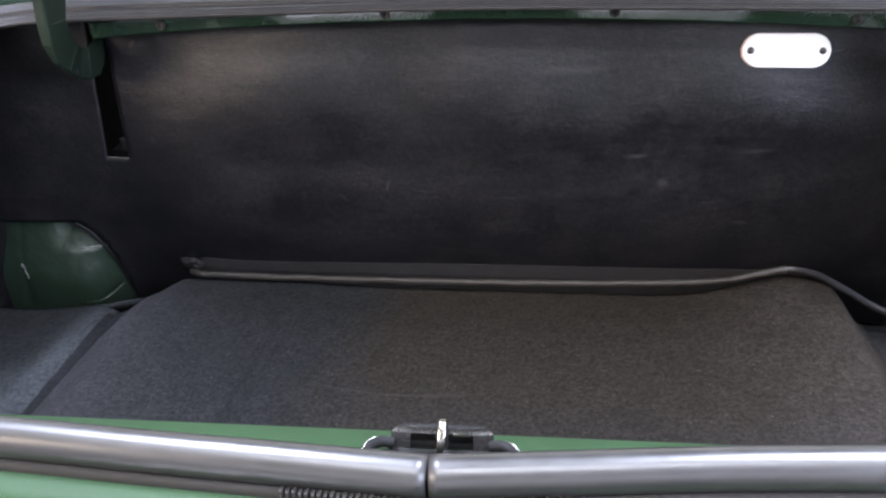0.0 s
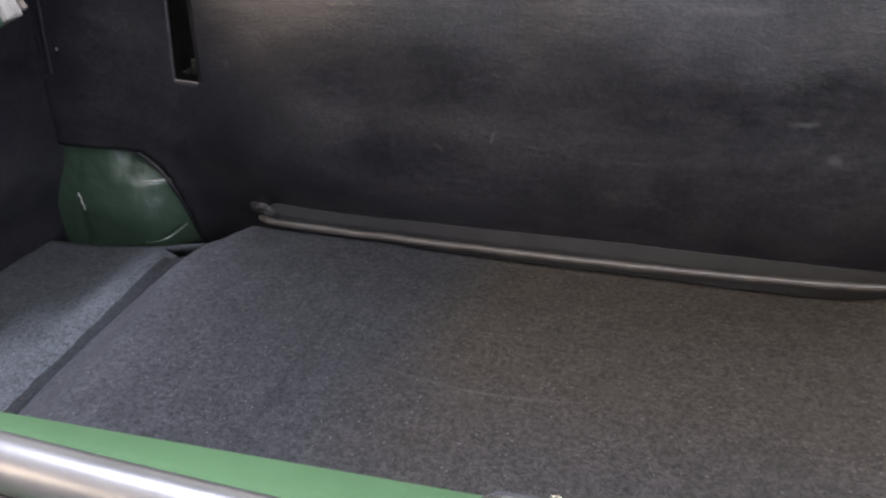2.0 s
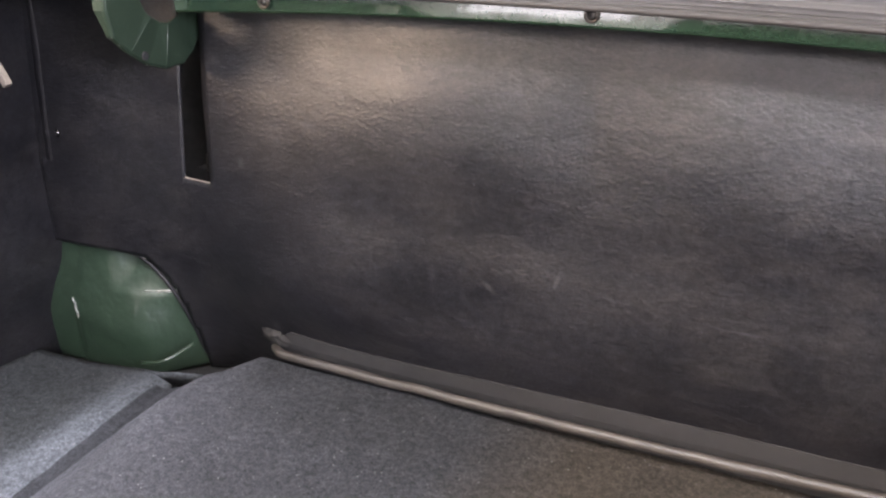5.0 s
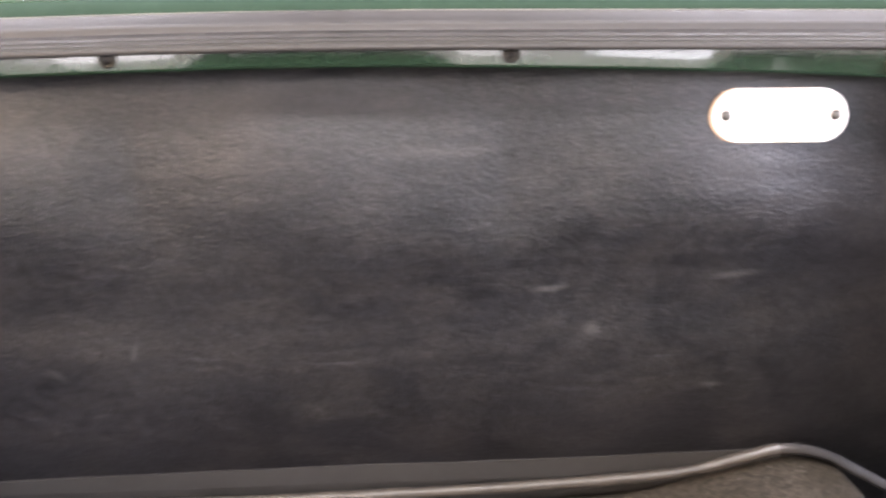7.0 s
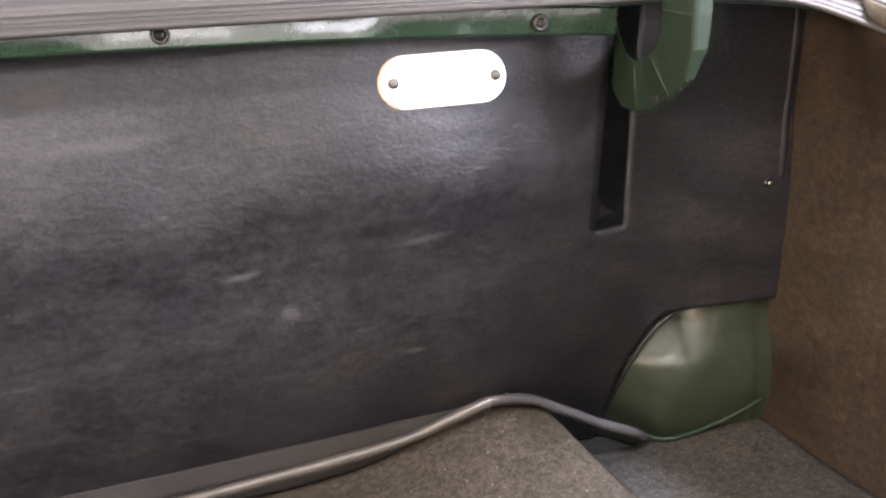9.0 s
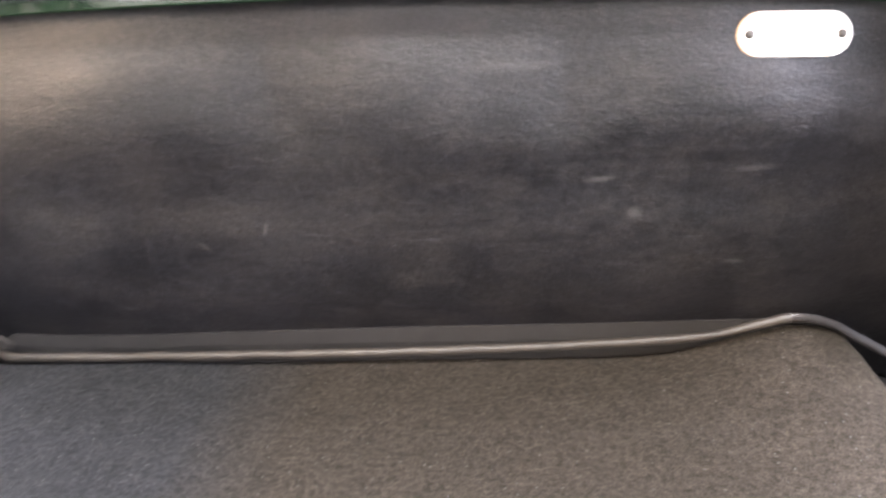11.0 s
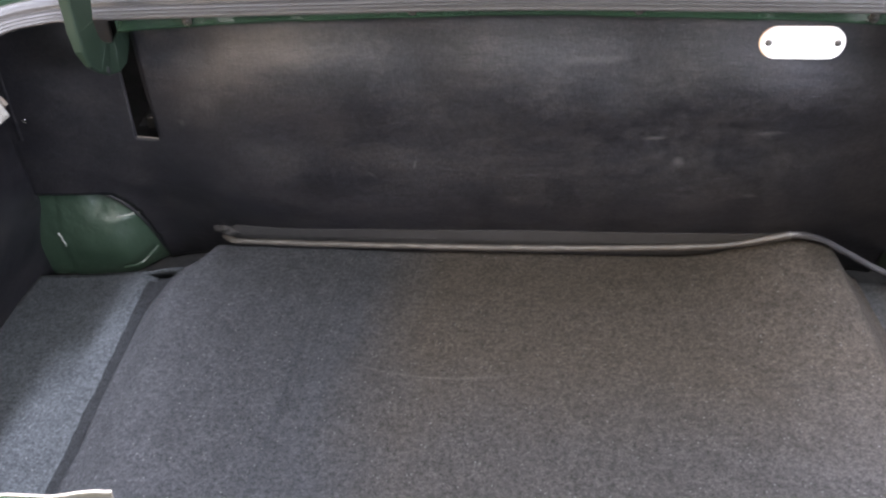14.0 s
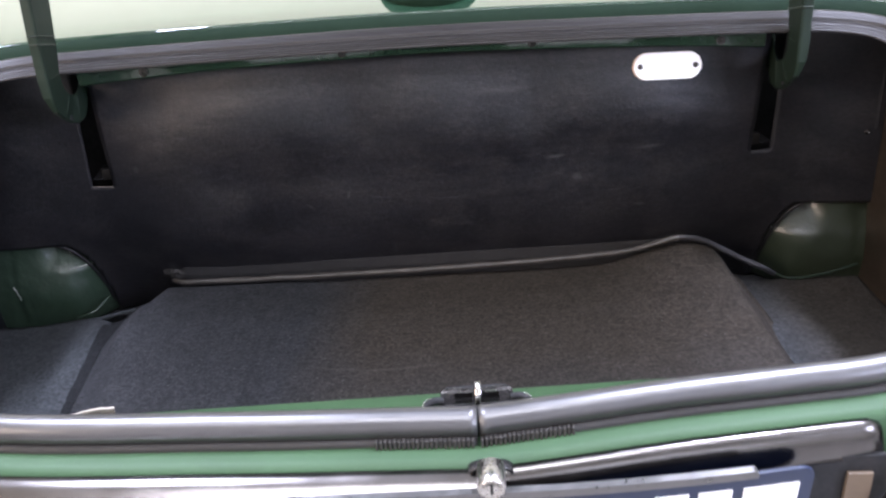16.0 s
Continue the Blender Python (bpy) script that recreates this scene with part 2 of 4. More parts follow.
pc = pm.mix(pm.grey(pn, 0.3, 0.7), (0.028, 0.024, 0.021), (0.060, 0.051, 0.043))
pc = pm.mix(pm.grey(pm.axis(0), 0.39, 0.45), pc, (0.040, 0.040, 0.045))
pm.color(pc).bump(pn, 0.3, 0.001)
pm.link(pm.grey(pm.axis(0), 0.37, 0.43, 0.48, 0.14), pm.b.inputs["Roughness"])
PIPING = pm.m
STRIP_GREY = plain_mat("grey_vinyl", (0.026, 0.024, 0.0235), 0.85, 0, 0.3, 30.0, 0.2)
FRAYED = plain_mat("frayed_felt", (0.034, 0.030, 0.027), 0.9, 0, 0.6, 120.0, 0.6)
CHROME = plain_mat("chrome", (0.52, 0.50, 0.48), 0.17, 1.0, 0.05, 40.0)
SATIN = plain_mat("satin_chrome", (0.145, 0.136, 0.130), 0.22, 1.0, 0.15, 25.0)
CLIP = plain_mat("plate_clip_metal", (0.20, 0.195, 0.19), 0.32, 1.0, 0.15, 60.0)
STEEL = plain_mat("dull_steel", (0.085, 0.078, 0.072), 0.38, 1.0, 0.3, 300.0, 0.2)
STEEL_LIGHT = plain_mat("bright_steel", (0.58, 0.55, 0.51), 0.28, 1.0, 0.3, 200.0, 0.2)
BLACK = plain_mat("black_enamel", (0.018, 0.017, 0.017), 0.25, 0, 0.3, 80.0, 0.1)
# near-black; in holes and recesses it puts the shade into the colour
DARK = plain_mat("dark_cavity", (0.006, 0.006, 0.007), 0.8)
WHITE = plain_mat("white_plastic", (0.86, 0.85, 0.84), 0.35, 0, 0.03, 12.0)
PEACH = plain_mat("aged_plastic", (0.62, 0.42, 0.28), 0.5, 0, 0.2, 40.0)
SCUFF_GLINT = plain_mat("worn_edge_glint", (0.33, 0.34, 0.31), 0.35, 0.3, 0.75, 260.0, 0.6)
CREAM = plain_mat("cream_plastic", (0.19, 0.18, 0.16), 0.5, 0, 0.2, 60.0)
TAN = plain_mat("tan_paint", (0.11, 0.078, 0.05), 0.5, 0, 0.3, 40.0)
FELT = plain_mat("torn_board_edge", (0.46, 0.42, 0.36), 0.9, 0, 0.4, 200.0, 0.6)
FELT_DARK = plain_mat("fibre_board", (0.20, 0.17, 0.14), 0.9, 0, 0.4, 200.0, 0.6)
PLATE_BLUE = plain_mat("plate_blue", (0.010, 0.018, 0.048), 0.35, 0, 0.15, 60.0)
PLATE_WHITE = plain_mat("plate_white", (0.80, 0.80, 0.80), 0.4, 0, 0.05, 60.0)
WALL = plain_mat("room_wall", (0.74, 0.73, 0.69), 0.9, 0, 0.08, 3.0)
CEIL = plain_mat("room_ceiling", (0.78, 0.78, 0.74), 0.9, 0, 0.06, 2.0)
CONCRETE = plain_mat("concrete", (0.33, 0.32, 0.30), 0.7, 0, 0.35, 6.0, 0.2)


# ---- builders ----
def mesh(name, bm, mat, smooth=True):
    me = bpy.data.meshes.new(name)
    bmesh.ops.recalc_face_normals(bm, faces=bm.faces)
    for f in bm.faces:
        f.smooth = smooth
    bm.to_mesh(me)
    bm.free()
    me.materials.append(mat)
    return me


def part(name, bm, mat, parent, label="", smooth=True):
    ob = new(name, mesh(name, bm, mat, smooth))
    ob.parent = parent
    if label:
        tagged(ob, label)
    return ob


def thing(name, label, category, group="", kind=""):
    return tagged(new(name), label, category, group, kind)


def solid(name, bm, mat, label, category, group="", kind="", smooth=True):
    return tagged(new(name, mesh(name, bm, mat, smooth)), label, category, group, kind)


def box(bm, x0, x1, y0, y1, z0, z1, bevel=0.0, m=None):
    r = bmesh.ops.create_cube(bm, size=1.0)
    vs = r["verts"]
    for v in vs:
        v.co = Vector(((x0 + x1) / 2 + v.co.x * (x1 - x0), (y0 + y1) / 2 + v.co.y * (y1 - y0), (z0 + z1) / 2 + v.co.z * (z1 - z0)))
    if bevel:
        es = list({e for v in vs for e in v.link_edges})
        r = bmesh.ops.bevel(bm, geom=es, offset=bevel, segments=2, affect="EDGES", profile=0.6)
        vs = list({v for f in r["faces"] for v in f.verts} | {v for v in vs if v.is_valid})
    if m is not None:
        for v in vs:
            v.co = m @ v.co
    return vs


def smooth_path(pts, n):
    """A Catmull-Rom line through pts, n steps a stretch."""
    p = [Vector(q) for q in pts]
    p = [2 * p[0] - p[1]] + p + [2 * p[-1] - p[-2]]
    out = []
    for i in range(1, len(p) - 2):
        a, b, c, d = p[i - 1:i + 3]
        for k in range(n):
            t = k / n
            out.append(0.5 * (2 * b + (c - a) * t + (2 * a - 5 * b + 4 * c - d) * t * t + (3 * b - a - 3 * c + d) * t ** 3))
    return out + [p[-2]]


def sides(path):
    """Outward level directions along a path that runs anticlockwise from above."""
    out = []
    for i in range(len(path)):
        t = path[min(i + 1, len(path) - 1)] - path[max(i - 1, 0)]
        out.append(Vector((t.y, -t.x, 0)).normalized())
    return out


def sweep(bm, path, profiles, closed=True, caps=True, norms=None):
    """Sweeps a profile of (outward, up) along a path; profiles: one, or one a point."""
    norms = norms or sides(path)
    rows = []
    for i, (p, n) in enumerate(zip(path, norms)):
        prof = profiles(i) if callable(profiles) else profiles
        rows.append([bm.verts.new(p + n * u + Vector((0, 0, v))) for u, v in prof])
    k = len(rows[0])
    for a, b in zip(rows, rows[1:]):
        for j in range(k if closed else k - 1):
            bm.faces.new((a[j], a[(j + 1) % k], b[(j + 1) % k], b[j]))
    if closed and caps:
        bm.faces.new(rows[0])
        bm.faces.new(list(reversed(rows[-1])))
    return rows


def tube(bm, path, r, seg=10, caps=True):
    """A round tube along any path; r: a radius or one a point."""
    path = [Vector(p) for p in path]
    up = Vector((0.13, 0.37, 0.92))
    rows = []
    for i, p in enumerate(path):
        t = (path[min(i + 1, len(path) - 1)] - path[max(i - 1, 0)]).normalized()
        a = t.cross(up).normalized()
        b = a.cross(t)
        rr = r[i] if isinstance(r, list) else r
        rows.append([bm.verts.new(p + (a * math.cos(w) + b * math.sin(w)) * rr) for w in (2 * math.pi * j / seg for j in range(seg))])
    for a, b in zip(rows, rows[1:]):
        for j in range(seg):
            bm.faces.new((a[j], a[(j + 1) % seg], b[(j + 1) % seg], b[j]))
    if caps:
        bm.faces.new(rows[0])
        bm.faces.new(list(reversed(rows[-1])))


def lathe(bm, prof, seg, m):
    """Turns a profile of (radius, height) round z, then places it by m."""
    rows = [[bm.verts.new(m @ Vector((r * math.cos(w), r * math.sin(w), h))) for w in (2 * math.pi * j / seg for j in range(seg))] for r, h in prof]
    for a, b in zip(rows, rows[1:]):
        for j in range(seg):
            bm.faces.new((a[j], a[(j + 1) % seg], b[(j + 1) % seg], b[j]))
    bm.faces.new(rows[0])
    bm.faces.new(rows[-1])


def smoothstep(a, b, x):
    t = min(1.0, max(0.0, (x - a) / (b - a)))
    return t * t * (3 - 2 * t)


# ---- the opening of the boot ----
RING = [(0.0360, -0.281, 0.268), (0.12, -0.271, 0.270), (0.22, -0.257, 0.271), (0.34, -0.245, 0.272), (0.42, -0.237, 0.274), (0.56, -0.212, 0.283), (0.66, -0.155, 0.300), (0.71, -0.05, 0.322),
        (0.738, 0.10, 0.352), (0.747, 0.26, 0.383), (0.738, 0.37, 0.408), (0.70, 0.447, 0.428), (0.63, 0.483, 0.437), (0.53, 0.491, 0.441), (0.25, 0.495, 0.446),
        (-0.03, 0.497, 0.449), (-0.31, 0.495, 0.446), (-0.59, 0.491, 0.441), (-0.69, 0.483, 0.437), (-0.76, 0.447, 0.428), (-0.798, 0.37, 0.408), (-0.807, 0.26, 0.383),
        (-0.798, 0.10, 0.352), (-0.765, -0.05, 0.322), (-0.70, -0.16, 0.298), (-0.58, -0.232, 0.283), (-0.42, -0.266, 0.274), (-0.2, -0.275, 0.270),
        (-0.06, -0.279, 0.269), (0.0351, -0.281, 0.268)]
ring = smooth_path(RING, 12)
ring_n = sides(ring)


def front_share(p):
    return 1 - smoothstep(-0.22, 0.0, p.y)


ROUND = [(0.0142 * math.cos(a), 0.0012 + 0.0142 * math.sin(a)) for a in (math.radians(-115 - 17.1 * k) for k in range(21))]
RIDGED = [(-0.014, -0.0180), (-0.0365, -0.0165), (-0.0405, -0.0148), (-0.0390, -0.0115), (-0.0325, -0.0098), (-0.0318, -0.0108), (-0.0308, -0.0093), (-0.0245, -0.0074), (-0.0238, -0.0085), (-0.0228, -0.0069), (-0.0148, -0.0040), (-0.0138, -0.0085), (-0.0118, -0.0085), (-0.0112, -0.0012),
          (-0.0085, 0.0042), (-0.0070, 0.0022), (-0.0045, 0.0085), (0.002, 0.0095), (0.009, 0.007), (0.012, -0.005), (0.0, -0.014)]


def seal_profile(i):
    w = front_share(ring[i])
    return [(a[0] * w + b[0] * (1 - w), a[1] * w + b[1] * (1 - w)) for a, b in zip(ROUND, RIDGED)]


seal = thing("boot_seal", "grey rubber weather seal round the boot opening, butted ends", "weather seal")
sa = next(i for i, p in enumerate(ring) if p.y > -0.06)
sb = max(i for i, p in enumerate(ring) if p.y > -0.06)
for a, b, mat in ((0, sa + 1, RUBBER), (sa, sb + 1, RUBBER_REAR), (sb, len(ring), RUBBER)):
    bm = bmesh.new()
    sweep(bm, ring[a:b], lambda i: seal_profile(a + i), norms=ring_n[a:b], caps=mat is RUBBER)
    part("bulb" if mat is RUBBER else "ridged_strip", bm, mat, seal, "" if mat is RUBBER else "dusty ridged grey rubber")
bm = bmesh.new()
a, b = 0, next(i for i, p in enumerate(ring) if p.y > 0.0)
LIP = [(0.002, -0.011), (0.0120, -0.0085), (0.0150, -0.013), (0.0150, -0.0255), (0.002, -0.024)]
sweep(bm, ring[:b], LIP, norms=ring_n[:b])
c = max(i for i, p in enumerate(ring) if p.y > 0.0)
sweep(bm, ring[c:], LIP, norms=ring_n[c:])
lip = part("clamp_lip", bm, RUBBER_DARK, seal, "ribbed dark clamping lip")
bm = bmesh.new()
box(bm, -0.0011, 0.0011, -0.0185, -0.012, -0.0225, -0.0065, 0.0005)
rib_mesh = mesh("rib", bm, RIB, False)
for k in range(44):
    x = -0.058 + 0.0042 * k
    if abs(x - 0.0355) < 0.003:
        continue
    p = min(ring, key=lambda q: abs(q.x - x) + (9 if q.y > 0 else 0))
    rib = new("rib", rib_mesh)
    rib.parent = lip
    rib.matrix_basis = Matrix.Translation((x, p.y + (0.0005 if k % 3 else 0), p.z - 0.0005 * (k % 2)))

# green gutter and deck round the back and sides
k0 = next(i for i, p in enumerate(ring) if p.y > -0.19)
k1 = max(i for i, p in enumerate(ring) if p.y > -0.19)
deck = thing("rear_deck", "glossy green painted car bodywork behind the boot opening", "car body", kind="structure")
bm = bmesh.new()
sweep(bm, ring[k0:k1 + 1], [(-0.012, -0.021), (0.004, -0.021), (0.012, -0.017), (0.034, -0.018), (0.040, -0.014), (0.046, 0.004), (0.053, 0.0135), (0.0562, 0.0165)], closed=False, norms=ring_n[k0:k1 + 1])
part("gutter", bm, GREEN_DARK, deck, "green rain gutter beside the seal, its shade in the dark colour")


def deck_profile(i):
    p = ring[k0 + i]
    w = smoothstep(0.28, 0.47, p.y)
    out = [(0.0562, 0.0165), (0.0568, 0.0190), (0.0578, 0.0200), (0.0592, 0.0204), (0.064, 0.0211), (0.074, 0.0226)]
    for u, r, s in ((0.12, 0.030, 0.008), (0.22, 0.040, -0.03), (0.36, 0.058, -0.12), (0.55, 0.075, -0.3), (0.60, 0.06, -0.5)):
        out.append((0.056 + (u - 0.056) * (w + (1 - w) * 0.45), r * w + s * (1 - w)))
    return out


bm = bmesh.new()
sweep(bm, ring[k0:k1 + 1], deck_profile, closed=False, norms=ring_n[k0:k1 + 1])
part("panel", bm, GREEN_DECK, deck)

# green tail panel and inner ledge at the front
tail = thing("tail_panel", "bright green painted tail panel with rolled edge below the seal", "car body", kind="structure")
tail_line = list(zip(ring[k1:-1], ring_n[k1:-1])) + list(zip(ring[1:k0 + 1], ring_n[1:k0 + 1]))
bm = bmesh.new()
rows = sweep(bm, [p for p, n in tail_line], [(-0.064, -0.16), (-0.063, -0.022), (-0.060, -0.0155), (-0.03, -0.0145), (0.0, -0.0135), (0.010, -0.0150), (0.028, -0.0165), (0.036, -0.0195),
                                             (0.0405, -0.0255), (0.0425, -0.06), (0.0445, -0.40)], closed=False, norms=[n for p, n in tail_line])
for row in rows:
    w = 1 - smoothstep(0.46, 0.60, abs(row[0].co.x))
    edge = -0.2100 + 0.032 * row[0].co.x
    for v, dy, zz in zip(row[:3], (0.0, 0.0, -0.004), (0.1, 0.244, 0.2545)):
        v.co.y += w * (edge + dy - v.co.y)
        v.co.z += w * (zz - v.co.z)
part("panel", bm, GREEN, tail)

# ---- boot tub ----
XL, XR = -0.832, 0.748
tub = thing("boot_tub", "dark lined boot floor and sides under the carpet", "boot", kind="structure")
bm = bmesh.new()
box(bm, XL - 0.02, XR + 0.02, -0.30, 0.66, -0.10, -0.08)
part("floor_pan", bm, DARK, tub, smooth=False)
bm = bmesh.new()
box(bm, XL - 0.02, XR + 0.02, 0.64, 0.66, -0.08, 0.46)
part("bulkhead", bm, DARK, tub, smooth=False)


def side_wall(x_at, sign):
    bm = bmesh.new()
    n, k = 28, 14
    rows = []
    for i in range(n + 1):
        y = -0.24 + 0.80 * i / n
        top = 0.265 + 0.165 * smoothstep(-0.24, 0.5, y)
        row = []
        for j in range(k + 1):
            z = -0.08 + (top + 0.08) * j / k
            w = 0.006 * noise.noise((y * 5, z * 6, sign * 3.1)) + 0.05 * smoothstep(0.72, 1.0, j / k) * (1 - smoothstep(0.38, 0.47, y)) - (0.016 * smoothstep(0.28, 0.45, y) * (1 - smoothstep(-0.01, 0.085, z)) if sign < 0 else 0.0)
            row.append(bm.verts.new((x_at - sign * w, y, z)))
        rows.append(row)
    for a, b in zip(rows, rows[1:]):
        for j in range(k):
            bm.faces.new((a[j], a[j + 1], b[j + 1], b[j]))
    return bm


ob = solid("wall_left", side_wall(XL, -1), BOARD, "black grained trim board lining the boot side", "trim board", kind="structure")
ob.modifiers.new("thick", "SOLIDIFY").thickness = 0.004
ob = solid("wall_right", side_wall(XR, 1), BOARD_WARM_LIT, "black trim board lining the boot side, warm light in its brown tint", "trim board", kind="structure")
ob.modifiers.new("thick", "SOLIDIFY").thickness = 0.004


SCREWS = (-0.471, -0.150, 0.152, 0.449)


def pillow(x):
    """How far the board swells between the screws that hold its top edge, 0 to 1."""
    for a, b, k in zip(SCREWS, SCREWS[1:], (1.0, 0.9, 0.85)):
        if a < x < b:
            u = (x - a) / (b - a)
            return k * math.sin(math.pi * u) ** 1.2
    return 0.0


# back board with slots and wheel arch cut-outs
def board_y(x, z):
    d = abs(x + 0.03)
    y = 0.499 + 0.031 * smoothstep(0.38, 0.62, d) - 0.012 * smoothstep(0.62, 0.8, d)
    if z < 0.19:
        y += 0.042 * ((0.19 - z) / 0.19) ** 2 * (1 - 0.6 * smoothstep(0.55, 0.7, d))
    y += 0.016 * smoothstep(0.25, 0.41, z) * (1 - smoothstep(0.4, 0.6, d))
    if z > 0.36:
        y -= 0.008 * smoothstep(0.40, 0.43, z) * (1 - smoothstep(0.5, 0.6, d))
    y -= 0.014 * pillow(x) * smoothstep(0.19, 0.315, z) * (1 - smoothstep(0.325, 0.415, z))
    y += 0.007 * noise.noise((x * 3.2, z * 5.0, 0.7)) + 0.0025 * noise.noise((x * 9.0, z * 12.0, 4.2))
    return y


SLOTS = ((-0.617, -0.577, 0.206), (0.526, 0.562, 0.204))
BOW = 2.5
ARCHES = ((-0.722, -1, 0.073, 0.0915, -0.06), (0.648, 1, 0.076, 0.099, -0.06))


def in_arch(x, z, grow=0.0):
    for cx, s, rx, top, z0 in ARCHES:
        u = (x - cx) * s
        h = top - z0
        if z < top + grow and (u >= 0 or (-u / (rx + grow)) ** BOW + (max(0.0, z - z0) / (h + grow)) ** BOW < 1):
            return True
    return False


def out_of_arch(x, z):
    for cx, s, rx, top, z0 in ARCHES:
        u = (x - cx) * s
        h = top - z0
        if u >= 0 and z < top:
            return x, top
        if u < 0:
            q = ((-u / rx) ** BOW + (max(0.0, z - z0) / h) ** BOW) ** (1 / BOW)
            if q < 1:
                return cx + s * u / q, z0 + (z - z0) / q
    return x, z


bm = bmesh.new()
xs = [XL + (XR - XL) * i / 240 for i in range(241)]
LEAN = {}
for (x0, x1, z), leans in zip(SLOTS, ((0.005, -0.008), (0.018, 0.008))):
    for e, lean in zip((x0, x1), leans):
        i = min(range(241), key=lambda q: abs(xs[q] - e))
        xs[i] = e
        for k in range(-3, 4):
            LEAN[i + k] = lean * (1 - abs(k) / 4) if abs(LEAN.get(i + k, 0)) < abs(lean) * (1 - abs(k) / 4) else LEAN[i + k]
zs = [-0.075 + 0.507 * j / 80 for j in range(81)]
for zz in (0.205,):
    zs[min(range(81), key=lambda q: abs(zs[q] - zz))] = zz
grid = {}


def board_vert(i, j):
    if (i, j) not in grid:
        x, z = out_of_arch(xs[i], zs[j]) if in_arch(xs[i], zs[j]) else (xs[i], zs[j])
        if i in LEAN and z > 0.2:
            x += LEAN[i] * (z - 0.2) / 0.2
        grid[i, j] = bm.verts.new((x, board_y(x, z), z))
    return grid[i, j]


for i in range(240):
    for j in range(80):
        x, z = (xs[i] + xs[i + 1]) / 2, (zs[j] + zs[j + 1]) / 2
        if any(a < x < b and z > zz - 0.002 for a, b, zz in SLOTS) or in_arch(x, z):
            continue
        bm.faces.new((board_vert(i, j), board_vert(i + 1, j), board_vert(i + 1, j + 1), board_vert(i, j + 1)))
back = solid("wall_back", bm, BOARD, "black grained trim board with two hinge slots and scuffs", "trim board", kind="structure")
back.modifiers.new("thick", "SOLIDIFY").thickness = 0.003

for cx, s, rx, top, z0 in ARCHES:
    curve = [(cx + s * 0.115, top)] + [(cx + s * 0.115 * (1 - k / 8), top) for k in range(1, 8)]
    curve += [(cx - s * rx * math.sin(a), z0 + (top - z0) * math.cos(a)) for a in (math.pi / 2 * k / 28 for k in range(28))]
    bm = bmesh.new()
    tube(bm, [(x, board_y(x, z) + 0.0006, z) for x, z in curve], [0.0026 + 0.0004 * noise.noise((k * 0.7, s, 1)) for k in range(len(curve))], 8)
    part("cut_edge", bm, BOARD, back)
for x0, x1, z in SLOTS:
    bm = bmesh.new()
    tube(bm, [(x0 + (x1 - x0) * u, board_y(x0 + (x1 - x0) * u, z) - 0.0012, z - 0.0012 + 0.0006 * noise.noise((u * 5, x0, 2))) for u in (-0.14, 0.0, 0.25, 0.5, 0.75, 1.0, 1.22)], [0.0004, 0.0011, 0.0012, 0.0011, 0.0012, 0.0011, 0.0004], 6)
    part("cut_edge", bm, FELT_DARK, back, "pale fibrous cut edge of the slot")

